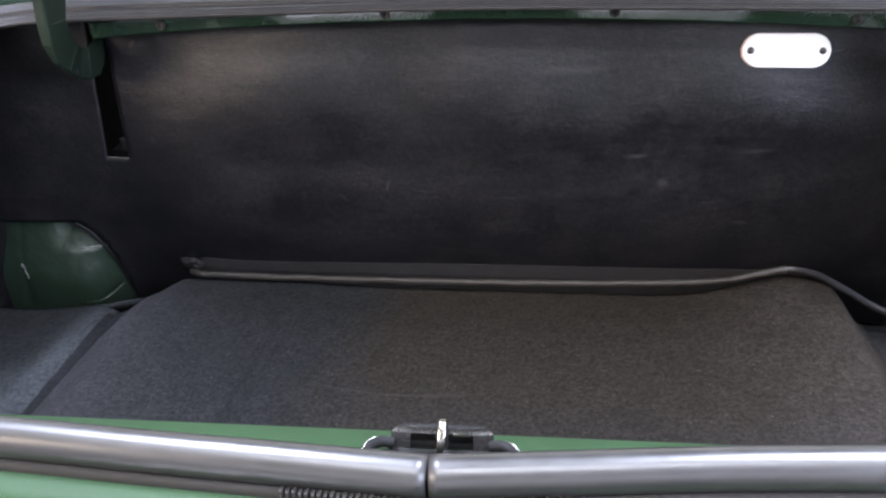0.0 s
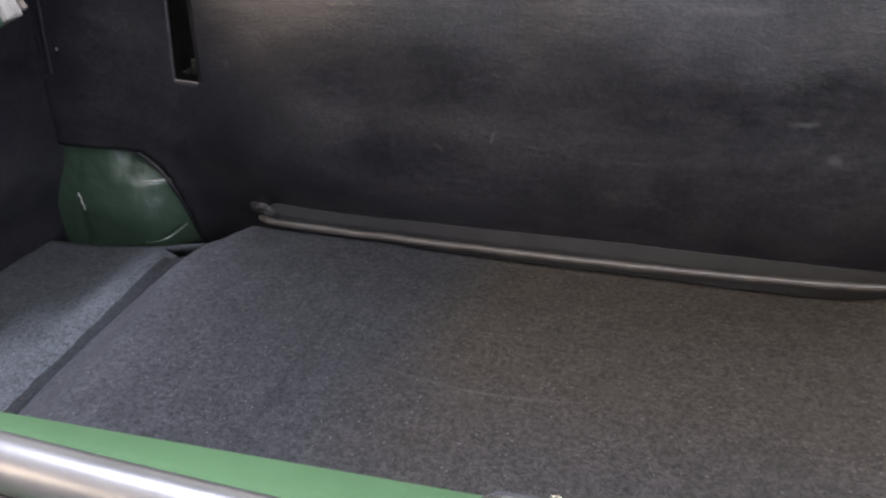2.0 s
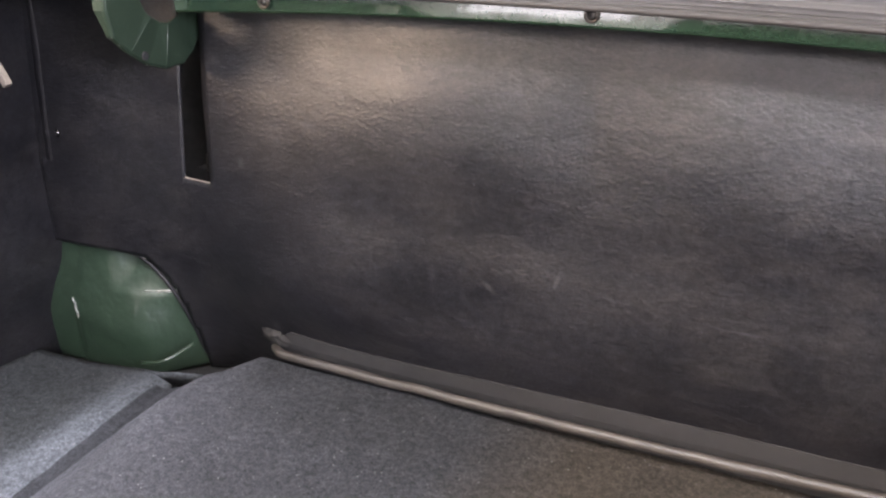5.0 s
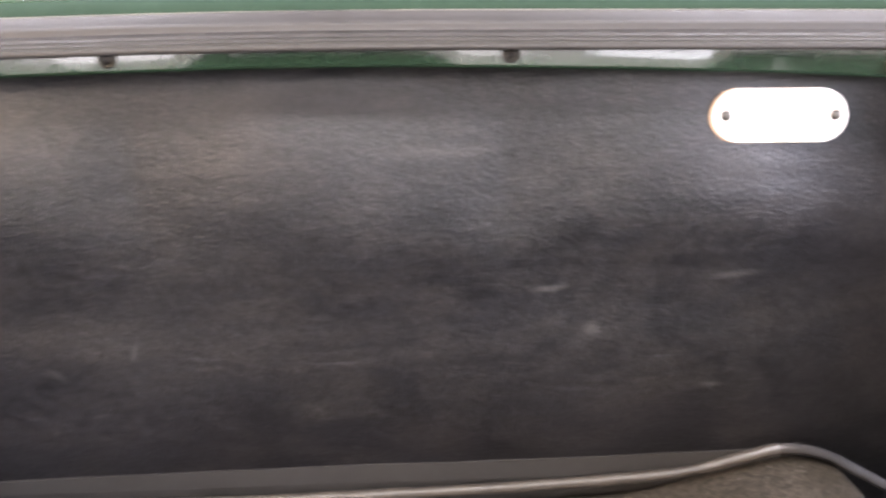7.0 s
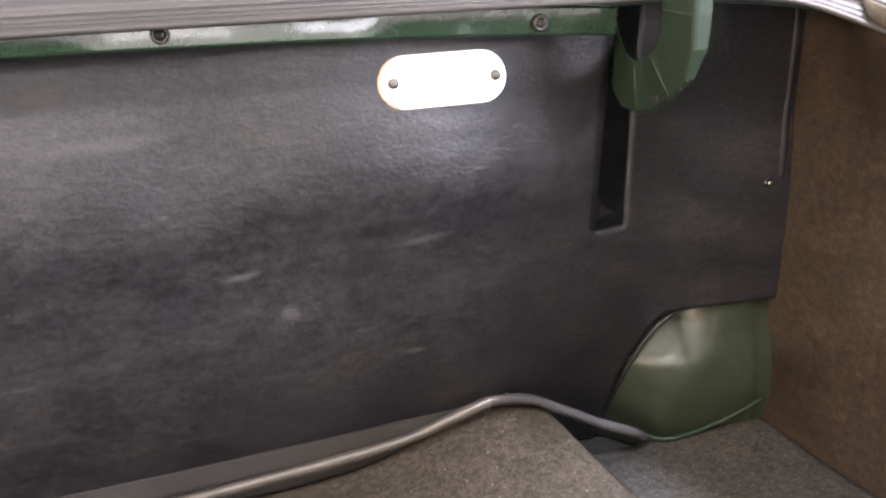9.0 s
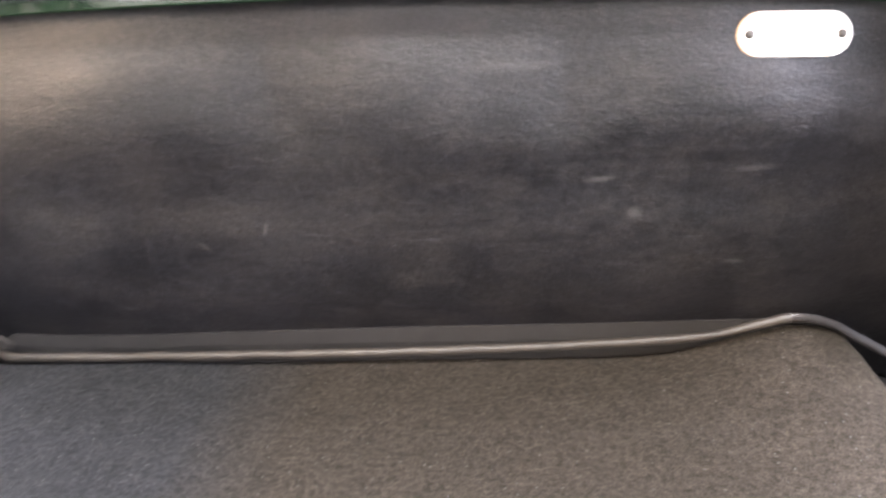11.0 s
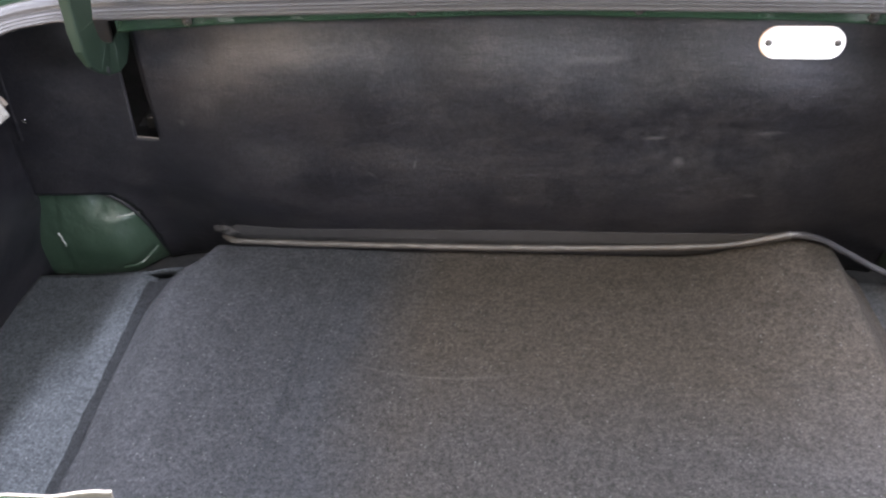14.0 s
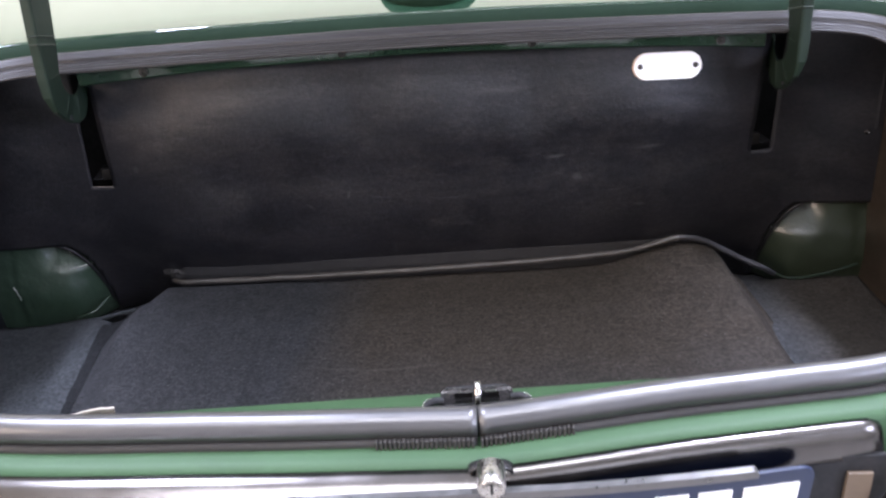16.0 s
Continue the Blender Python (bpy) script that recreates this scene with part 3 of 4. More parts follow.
# green wheel arches in the cut-outs
for cx, s, rx, top, z0 in ARCHES:
    bm = bmesh.new()
    rows = []
    for i in range(61):
        row = []
        for j in range(51):
            x = cx - s * (rx + 0.03) + s * (rx + 0.03 + 0.13) * i / 60
            z = -0.075 + (top + 0.095) * j / 50
            u = (x - cx) * s
            q = ((max(-u, 0) / rx) ** BOW + (max(0.0, z - z0) / (top - z0)) ** BOW) ** (1 / BOW)
            inside = max(0.0, 1 - q)
            edge = 1 - smoothstep(0.0, 0.035, u)
            y = board_y(x, z) + 0.007 - 0.03 * smoothstep(0, 0.7, inside) + 0.0025 * noise.noise((x * 22, z * 22, 2))
            y += edge * (max(0, z - 0.041) * 0.30 + 0.003 * smoothstep(0.035, 0.041, z)) + 0.002 * smoothstep(0.072, 0.082, u) + 0.001 * noise.noise((x * 60, z * 60, 8)) * smoothstep(0.055, 0.07, u)
            row.append(bm.verts.new((x, y, z)))
        rows.append(row)
    for a, b in zip(rows, rows[1:]):
        for j in range(50):
            bm.faces.new((a[j], a[j + 1], b[j + 1], b[j]))
    jz = round((0.040 + 0.075) / (top + 0.095) * 50)
    scuffs = [[rows[i][jz].co.copy() for i in range(9, 23 if s < 0 else 15)]]
    if s < 0:
        scuffs.append([rows[46 + (j - 18) // 3][j].co.copy() for j in range(18, 26)])
    t = thing("wheel_arch", "green painted steel wheel arch bulging through the trim board" if s < 0 else "green steel wheel arch bulging through the trim board, warm light in its olive tint", "wheel arch", "wheel arches")
    # pale streaks for the worn crease and the glint of light on it
    for line in scuffs:
        sm = bmesh.new()
        tube(sm, [p + Vector((0, -0.0027, 0.0004 * noise.noise((k * 1.7, s, 0)))) for k, p in enumerate(line)], [(0.0030 * (1 - k / len(line)) if line is scuffs[0] else 0.0010) + 0.0016 * abs(noise.noise((k * 0.9, s, 4))) for k in range(len(line))], 8)
        part("scuff", sm, SCUFF_GLINT, t, "worn paint edge with its glint in the pale colour")
    part("shell", bm, GREEN_DULL if s < 0 else GREEN_WARM_TINT, t).modifiers.new("thick", "SOLIDIFY").thickness = 0.002
    bm = bmesh.new()
    tube(bm, smooth_path([(cx - s * (rx - 0.001), board_y(cx - s * rx, 0) - 0.006, -0.030), (cx - s * 0.052, board_y(cx, 0) - 0.021, -0.043), (cx - s * 0.02, board_y(cx, 0) - 0.026, -0.051)] if s < 0 else [(cx - 0.063, board_y(cx - rx, 0) - 0.006, -0.043), (cx - 0.03, board_y(cx, 0) - 0.024, -0.047), (cx + 0.03, board_y(cx, 0) - 0.028, -0.040), (cx + 0.09, board_y(cx + 0.08, 0) - 0.02, -0.022)], 8), 0.0024, 8)
    part("seam_lip", bm, GREEN_DULL if s < 0 else GREEN_ARM_SHADE, t, "rounded welded seam lip")

# ---- carpets ----
EDGE_L = [(-0.24, -0.546), (0.08, -0.550), (0.20, -0.562), (0.35, -0.566), (0.437, -0.550), (0.52, -0.520), (0.60, -0.49)]
EDGE_B = [(-0.24, -0.578), (0.08, -0.582), (0.20, -0.594), (0.35, -0.606), (0.435, -0.616), (0.464, -0.615), (0.476, -0.578), (0.52, -0.553), (0.60, -0.53)]
EDGE_R = [(-0.24, 0.53), (0.10, 0.510), (0.25, 0.503), (0.40, 0.492), (0.51, 0.478), (0.60, 0.47)]


def along(tab, y):
    for (a, p), (b, q) in zip(tab, tab[1:]):
        if y <= b:
            return p + (q - p) * (y - a) / (b - a)
    return tab[-1][1]


def mat_z(x, y):
    """The height of the mat, which slopes down to the side wells and rises to a hump at the back."""
    l, r, e = along(EDGE_L, y), along(EDGE_R, y), along(EDGE_B, y)
    z = -(0.037 + 0.005 * smoothstep(0.22, 0.5, y)) * (1 - smoothstep(e - 0.004, l + 0.045 * (1 - smoothstep(0.2, 0.42, y)), x)) - 0.047 * smoothstep(r - 0.012, r + 0.043, x)
    z += 0.004 * noise.noise((x * 4, y * 4, 1)) + 0.0015 * noise.noise((x * 17, y * 17, 5))
    fold = smoothstep(0.06, 0.16, x) * (1 - smoothstep(0.46, 0.52, x))
    z += fold * (0.0026 * math.exp(-((y - 0.168 - 0.152 * x - 0.006 * noise.noise((x * 9, 0, 4))) / 0.007) ** 2) - 0.0012 * math.exp(-((y - 0.122 - 0.13 * x) / 0.009) ** 2))
    return z + 0.040 * math.exp(-((x - 0.415) / 0.10) ** 2) * smoothstep(0.22, 0.53, y) ** 1.3


def seam_x(y):
    return min(along(EDGE_B, y), -0.582 - 0.08 * max(0, y))


def side_z(x, y):
    """The height of the carpet in the side wells."""
    z = -0.040 - 0.016 * smoothstep(0.22, 0.5, y) + 0.001 * noise.noise((x * 7, y * 7, 9))
    if x < 0:
        z += 0.017 * smoothstep(-0.80, -0.60, x) * smoothstep(0.22, 0.44, y) - 0.009 * smoothstep(seam_x(y) - 0.028, seam_x(y), x)
    return z


mat_ob = thing("boot_mat", "dark worn carpet mat on the boot floor, brownish centre partly light put into its colour", "carpet")
bm = bmesh.new()
rows = []
NY, NX = 190, 190
for i in range(NY + 1):
    y = -0.235 + 0.755 * i / NY
    r, e = along(EDGE_R, y), along(EDGE_B, y)
    row = []
    for j in range(NX + 1):
        t = j / NX
        x = e + (r - e + 0.045) * t
        z = mat_z(x, y)
        row.append(bm.verts.new((x, y, z)))
    rows.append(row)
for a, b in zip(rows, rows[1:]):
    for j in range(NX):
        bm.faces.new((a[j], a[j + 1], b[j + 1], b[j]))
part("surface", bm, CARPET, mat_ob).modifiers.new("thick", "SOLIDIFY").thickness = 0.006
# dark strip added along the groove for its shade, wider in the back corner
bm = bmesh.new()
rows = []
for i in range(141):
    y = -0.235 + 0.698 * i / 140
    e, wide = seam_x(y), smoothstep(0.37, 0.46, y)
    row = []
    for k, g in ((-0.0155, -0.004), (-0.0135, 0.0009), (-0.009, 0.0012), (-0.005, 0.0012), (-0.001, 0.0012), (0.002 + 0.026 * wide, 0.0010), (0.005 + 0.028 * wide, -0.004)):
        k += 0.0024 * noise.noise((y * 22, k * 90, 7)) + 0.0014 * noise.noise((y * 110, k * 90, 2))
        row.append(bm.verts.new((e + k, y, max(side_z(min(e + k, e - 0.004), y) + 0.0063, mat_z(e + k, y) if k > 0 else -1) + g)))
    rows.append(row)
for a, b in zip(rows, rows[1:]):
    for j in range(6):
        bm.faces.new((a[j], a[j + 1], b[j + 1], b[j]))
part("seam_shade", bm, CARPET_SEAM_SHADE, mat_ob, "dark strip for the shade in the folded seam along the carpet's edge")

for x0, x1 in ((XL - 0.012, -0.56), (0.49, XR - 0.004)):
    bm = bmesh.new()
    rows = []
    for i in range(61):
        y = -0.235 + (0.722 if x0 < 0 else 0.765) * i / 60
        if x0 < 0:
            x1 = seam_x(y) - 0.002
        row = []
        for j in range(31):
            x = x0 + (x1 - x0) * j / 30
            row.append(bm.verts.new((x, y, side_z(x, y))))
        rows.append(row)
    for a, b in zip(rows, rows[1:]):
        for j in range(30):
            bm.faces.new((a[j], a[j + 1], b[j + 1], b[j]))
    ob = solid("side_carpet", bm, CARPET_SIDE, "blue grey carpet strip in the boot side well" if x0 < 0 else "blue grey to brown carpet in the boot side well, light's tint in its colour", "carpet", "side carpets")
    ob.modifiers.new("thick", "SOLIDIFY").thickness = 0.006

# vinyl binding along the back of the mat and the ledge behind it
bind = thing("edge_binding", "grey brown vinyl piping along the carpet's back edge", "piping")
pts = smooth_path([(-0.516, 0.541, 0.004), (-0.500, 0.523, 0.011), (-0.475, 0.515, 0.0125), (-0.35, 0.512, 0.013), (-0.11, 0.505, 0.018), (0.10, 0.503, 0.0235), (0.25, 0.503, 0.030), (0.33, 0.503, 0.038),
                   (0.405, 0.503, 0.057), (0.45, 0.508, 0.048), (0.49, 0.512, 0.025), (0.525, 0.510, 0.004), (0.560, 0.502, -0.010), (0.586, 0.512, -0.030)], 14)
bm = bmesh.new()
pts = [p + Vector((0, 0.0008 * noise.noise((p.x * 30, 5, 1)), 0.0011 * noise.noise((p.x * 24, 2, 8)))) for p in pts]
tube(bm, pts, [0.0052 + 0.0012 * noise.noise((p.x * 14, 0, 3)) + 0.0005 * noise.noise((p.x * 60, 4, 3)) for p in pts], 10)
part("piping", bm, PIPING, bind)
bm = bmesh.new()
rows = []
for i in range(81):
    x = -0.512 + 0.947 * i / 80
    top = (0.033 + 0.018 * (i / 80)) * (0.45 + 0.55 * smoothstep(-0.512, -0.490, x))
    rows.append([bm.verts.new((x, board_y(x, z) - 0.0045 - e, z)) for z, e in ((-0.012, 0.004), (top * 0.5, 0.003), (top, 0.0), (top, -0.006))])
for a, b in zip(rows, rows[1:]):
    for j in range(3):
        bm.faces.new((a[j], a[j + 1], b[j + 1], b[j]))
solid("ledge_strip", bm, STRIP_GREY, "flat grey vinyl strip behind the carpet piping", "trim strip", kind="structure", smooth=False)

# ---- flange with screws ----
flange = thing("flange_strip", "green painted metal flange with screws under the seal", "flange")


def flange_z(x):
    return 0.425 - 0.07 * (x + 0.03) ** 2


def flange_twist(x):
    """How far the lower edge lies back: the rail stands upright beside the screws and twists between them."""
    upright = max(smoothstep(c - a - 0.03, c - a + 0.01, x) * (1 - smoothstep(c + b - 0.01, c + b + 0.02, x)) for c, a, b in ((SCREWS[1], 0.15, 0.06), (SCREWS[2], 0.04, 0.16)))
    return 0.0042 * (1 - upright) + 0.0006 * noise.noise((x * 16, 3, 1))


bm = bmesh.new()
rows = []
for i in range(161):
    x = -0.58 + 1.10 * i / 160
    z, k = flange_z(x), flange_twist(x)
    w = 0.0010 * noise.noise((x * 12, 1, 1))
    rows.append([bm.verts.new((x, 0.480 + w + dy, z + dz)) for dy, dz in ((0.004 + k, -0.0068), (0.0003 + k, -0.0068), (-0.001 + k, -0.0060), (-0.001 + k, -0.0052), (-0.0008, 0.014), (-0.0004, 0.0155), (0.010, 0.017), (0.010, -0.005))])
for a, b in zip(rows, rows[1:]):
    for j in range(8):
        bm.faces.new((a[j], a[(j + 1) % 8], b[(j + 1) % 8], b[j]))
part("rail", bm, GREEN_FLANGE_SHADE, flange)
bm = bmesh.new()
tube(bm, [(x, 0.4796 + flange_twist(x), flange_z(x) - 0.0068) for x in (-0.58 + 1.10 * i / 160 for i in range(161))], 0.0011, 8)
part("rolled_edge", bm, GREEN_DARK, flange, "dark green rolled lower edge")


def screw(name, label, group, place, r, mat):
    """A cross-head screw on a cup washer, facing the camera side."""
    t = thing(name, label, "screw", group)
    m = pose(0, 0, 0, 90, 0, 0)
    bm = bmesh.new()
    lathe(bm, [(r, 0), (r, 0.0012), (r * 0.72, 0.0022), (r * 0.6, 0.0012)], 20, m)
    part("washer", bm, mat, t)
    bm = bmesh.new()
    lathe(bm, [(r * 0.6, 0.0), (r * 0.6, 0.0022), (r * 0.42, 0.0036), (r * 0.1, 0.0042)], 18, m)
    part("head", bm, mat, t)
    bm = bmesh.new()
    for k in (20, 110):
        box(bm, -r * 0.42, r * 0.42, -0.0046, -0.0030, -r * 0.08, r * 0.08, 0, pose(0, 0, 0, 0, k, 0))
    part("recess", bm, DARK, t, "dark cross recess", False)
    t.matrix_basis = Matrix.Translation(place)
    return t


first = screw("flange_screw", "dull steel cross-head screw with cup washer on green flange", "flange screws", (SCREWS[0], 0.4788, flange_z(SCREWS[0]) + 0.003), 0.0070, STEEL)
for x in SCREWS[1:]:
    copy_thing(first, Matrix.Translation((x, 0.4788, flange_z(x) + 0.003)))
s1 = screw("trim_screw", "bright domed trim screw in the black board corner", "trim screws", (-0.796, board_y(-0.796, 0.236) - 0.001, 0.236), 0.0065, SATIN)
copy_thing(s1, Matrix.Translation((0.722, board_y(0.722, 0.229) - 0.001, 0.229)))

# ---- white plaque ----
plaque = thing("wall_plaque", "blank white oval plastic plaque screwed to the black board", "plaque")


def stadium(bm, w, h, d, y, seg=12):
    r = h / 2
    out = [((w / 2 - r) * sx + r * math.cos(a), r * math.sin(a)) for sx, a0 in ((1, -90), (-1, 90)) for a in (math.radians(a0 + 180 * k / seg) for k in range(seg + 1))]
    rows = [[bm.verts.new((x * q, y - e, z * (1 - (1 - q) * w / h))) for x, z in out] for q, e in ((1, 0), (1, d * 0.7), (0.985, d))]
    k = len(out)
    for a, b in zip(rows, rows[1:]):
        for j in range(k):
            bm.faces.new((a[j], a[(j + 1) % k], b[(j + 1) % k], b[j]))
    bm.faces.new(rows[0])
    bm.faces.new(list(reversed(rows[-1])))


bm = bmesh.new()
stadium(bm, 0.1095, 0.0435, 0.004, 0)
part("face", bm, WHITE, plaque, smooth=False)
bm = bmesh.new()
stadium(bm, 0.1105, 0.0440, 0.0015, 0)
for v in bm.verts:
    v.co.x -= 0.0012
part("backing", bm, PEACH, plaque, "aged peach backing rim", False)
for x in (-0.0445, 0.0445):
    bm = bmesh.new()
    lathe(bm, [(0.0046, 0.0), (0.0046, 0.0052), (0.003, 0.0062), (0.001, 0.0064)], 16, pose(x, 0, 0, 90, 0, 0))
    part("screw", bm, STEEL, plaque, "small dark steel screw")
lean = (board_y(0.372, 0.388) - board_y(0.372, 0.351)) / 0.037
plaque.matrix_basis = pose(0.372, min(board_y(x, z) - lean * (z - 0.3695) for x in (0.322, 0.345, 0.372, 0.40, 0.422) for z in (0.350, 0.3695, 0.389)) - 0.0022, 0.3695, -math.degrees(math.atan(lean)), 0.6, 0)


# ---- hinge arms ----
# the flat gooseneck seen from the side: (y, z) of the outer and the inner edge, and how far the face stands out
GOOSE = [((0.412, 0.80), (0.480, 0.79), 0.0), ((0.401, 0.56), (0.468, 0.545), 0.0), ((0.3935, 0.498), (0.4545, 0.483), 0.0), ((0.3935, 0.490), (0.4535, 0.475), 0.0), ((0.3925, 0.452), (0.4450, 0.447), 0.0),
         ((0.3915, 0.432), (0.4385, 0.432), 0.0004), ((0.3915, 0.405), (0.4405, 0.411), 0.0006), ((0.3985, 0.3805), (0.4475, 0.399), 0.0010), ((0.418, 0.3625), (0.4525, 0.3945), 0.0022),
         ((0.444, 0.3475), (0.467, 0.3875), 0.0004), ((0.4705, 0.3395), (0.4775, 0.3855), 0.0016), ((0.503, 0.3395), (0.4975, 0.390), -0.0010), ((0.521, 0.351), (0.510, 0.399), -0.0030),
         ((0.545, 0.378), (0.526, 0.418), -0.0030)]


def hinge(flip):
    """A pressed steel gooseneck: a folded side face, a rounded outer rim and an open back."""
    t = thing("hinge_arm", "green gooseneck boot hinge arm through the board slot, darkened for shade", "hinge arm", "boot hinge arms")
    s, x0, down, shift = (-1, 0.545, 0.014, Vector((0, 0.013, 0))) if flip else (1, -0.588, 0.0, Vector())
    bm = bmesh.new()
    rows = []
    for (oy, oz), (iy, iz), out in GOOSE:
        o, i = Vector((0, oy, oz - down)), Vector((0, iy, iz - down))
        n = (o - i).normalized()
        wide = 0.0125 * smoothstep(0.352, 0.425, oz + 0.2 * max(0, oy - 0.5)) + 0.0045
        ring_pts = [(i, out - 0.0012), (i + n * 0.0012, out), (o - n * 0.003, out), (o - n * 0.0008, out - 0.0012), (o, out - 0.004), (o - n * 0.0006, -wide + 0.0012), (o - n * 0.003, -wide), (i + n * 0.006, -wide), (i + n * 0.004, -wide + 0.001)]
        rows.append([bm.verts.new(Vector((x0 + s * dx, p.y, p.z))) for p, dx in ring_pts])
    for a, b in zip(rows, rows[1:]):
        for j in range(9):
            bm.faces.new((a[j], a[(j + 1) % 9], b[(j + 1) % 9], b[j]))
    bm.faces.new(rows[0])
    bm.faces.new(rows[-1])
    part("arm", bm, GREEN_ARM_SHADE, t, smooth=False)
    # radial creases, a weld bead across the arm and worn specks on the rim
    for (oy, oz), (iy, iz), k in ((*GOOSE[8][:2], 0.0023), (*GOOSE[10][:2], 0.0017), (*GOOSE[5][:2], 0.0006)):
        bm = bmesh.new()
        o, i = Vector((x0 + s * (k - 0.0004), oy, oz - down)), Vector((x0 + s * (k - 0.0004), iy, iz - down))
        tube(bm, [o.lerp(i, u) for u in (0.10, 0.4, 0.7, 0.97)], [0.0004, 0.0007, 0.0008, 0.0005], 6)
        part("crease", bm, GREEN_CREASE, t, "pressed crease across the hook")
    for z, y0, y1 in ((0.500, 0.393, 0.455), (0.4875, 0.3925, 0.4535)):
        bm = bmesh.new()
        tube(bm, smooth_path([(x0 - s * 0.015, y0 + 0.001, z - down), (x0 - s * 0.004, y0 - 0.0004, z - down), (x0, y0 + 0.004, z - down - 0.001), (x0 + s * 0.0003, y1 - 0.004, z - down - 0.0145)], 4), 0.0015, 6)
        part("weld_rib", bm, GREEN_CREASE, t, "raised pressed rib")
    bm = bmesh.new()
    lathe(bm, [(0.0046, 0.0), (0.0046, 0.0012), (0.0036, 0.0013)], 14, Matrix.Translation((x0 + s * 0.0012, 0.4395, 0.3575 - down)) @ pose(0, 0, 0, 0, 90 * s, 0))
    part("pin_hole", bm, DARK, t, "small dark drilled hole")
    rng = random.Random(7)
    for y, z in ((0.3985, 0.3800), (0.4075, 0.3715), (0.4445, 0.3475), (0.4720, 0.3395)):
        bm = bmesh.new()
        bmesh.ops.create_icosphere(bm, subdivisions=1, radius=0.0010)
        for v in bm.verts:
            v.co = Vector((x0 - s * 0.0012 + v.co.x * 0.8, y + v.co.y * rng.uniform(0.8, 1.3), z - down + v.co.z * rng.uniform(0.5, 0.9)))
        part("chip", bm, CLIP, t, "bright bare chip in the paint")
    t.location = shift
    return t


hinge(False)
hinge(True)

# ---- the raised lid that the arms carry ----
# unseen; inferred from the arms and placed to shade the mat's back
lid = thing("tailgate", "raised green boot lid carried by the hinge arms", "tailgate")
bm = bmesh.new()
rows = []
for i in range(25):
    u = i / 24
    row = []
    for j in range(33):
        v = -1 + 2 * j / 32
        w = 0.70 - 0.10 * max(0, u - 0.75) ** 2 * 16
        bow = 0.05 * math.sin(math.pi * u) * (1 - 0.5 * v * v) - 0.05 * v ** 4
        row.append(bm.verts.new((-0.03 + w * v, 0.515 - 0.36 * u + 0.86 * bow, 0.755 + 0.60 * u + 0.5 * bow)))
    rows.append(row)
for a, b in zip(rows, rows[1:]):
    for j in range(32):
        bm.faces.new((a[j], a[j + 1], b[j + 1], b[j]))
ob = part("skin", bm, GREEN, lid)
ob.modifiers.new("thick", "SOLIDIFY").thickness = 0.012
for x in (-0.598, 0.555):
    bm = bmesh.new()
    box(bm, x - 0.022, x + 0.022, -0.014, 0.014, -0.03, 0.26, 0.004, pose(0, 0.452, 0.79, 25, 0, 0))
    part("stiffener", bm, GREEN_ARM_SHADE, lid, "dark green arm mounting rail", False)

# ---- latch ----
latch = thing("boot_latch", "black latch bracket with chrome striker on the green sill", "latch")
bm = bmesh.new()
ZB = [(-0.020, 0.0030, 0.0365), (-0.012, 0.0045, 0.0365), (-0.0035, 0.0048, 0.0362), (-0.0005, 0.0055, 0.0360), (0.0042, 0.0148, 0.0350), (0.0056, 0.0163, 0.0335), (0.0064, 0.0174, 0.0315), (0.0068, 0.0180, 0.0290)]
cols = [[bm.verts.new((x, y + (0.0012 if abs(x) > 0.03 else 0), z)) for x in (-w, -0.0215, -0.0045, 0.0045, 0.0215, w)] for y, z, w in ZB]
for i, (a, b) in enumerate(zip(cols, cols[1:])):
    for j in range(5):
        if not (i == 3 and j in (1, 3)):
            bm.faces.new((a[j], a[j + 1], b[j + 1], b[j]))
ob = part("bracket", bm, BLACK, latch, smooth=False)
ob.modifiers.new("thick", "SOLIDIFY").thickness = 0.0025
# unseen dark blocks added so that the holes look shaded inside
bm = bmesh.new()
box(bm, -0.029, 0.029, 0.0085, 0.014, -0.004, 0.0162, 0.001)
box(bm, -0.028, 0.028, 0.0045, 0.0085, -0.004, 0.0058)
part("housing", bm, DARK, latch, "dark block behind the latch holes for the shade inside them", False)
bm = bmesh.new()
box(bm, 0.008, 0.0195, 0.0022, 0.0050, 0.0143, 0.0162, 0.0007)
part("hole_lip", bm, CHROME, latch, "worn bright edge of the hole", False)
bm = bmesh.new()
hook = smooth_path([(0.0, -0.010, -0.004), (0.0, -0.008, 0.008), (0.001, -0.003, 0.019), (0.001, 0.003, 0.0245), (0.001, 0.008, 0.020), (0.0, 0.010, 0.008)], 5)
rows = []
for i, p in enumerate(hook):
    q = hook[min(i + 1, len(hook) - 1)] - hook[max(i - 1, 0)]
    n = Vector((0, -q.z, q.y)).normalized()
    rows.append([bm.verts.new(p + Vector((dx * 0.0029, 0, 0)) + n * dn * 0.0024) for dx, dn in ((-1, -0.6), (-0.7, -1), (0.7, -1), (1, -0.6), (1, 0.6), (0.7, 1), (-0.7, 1), (-1, 0.6))])
for a, b in zip(rows, rows[1:]):
    for j in range(8):
        bm.faces.new((a[j], a[(j + 1) % 8], b[(j + 1) % 8], b[j]))
bm.faces.new(rows[0])
bm.faces.new(rows[-1])
part("striker", bm, CHROME, latch, "bright chrome striker hook")
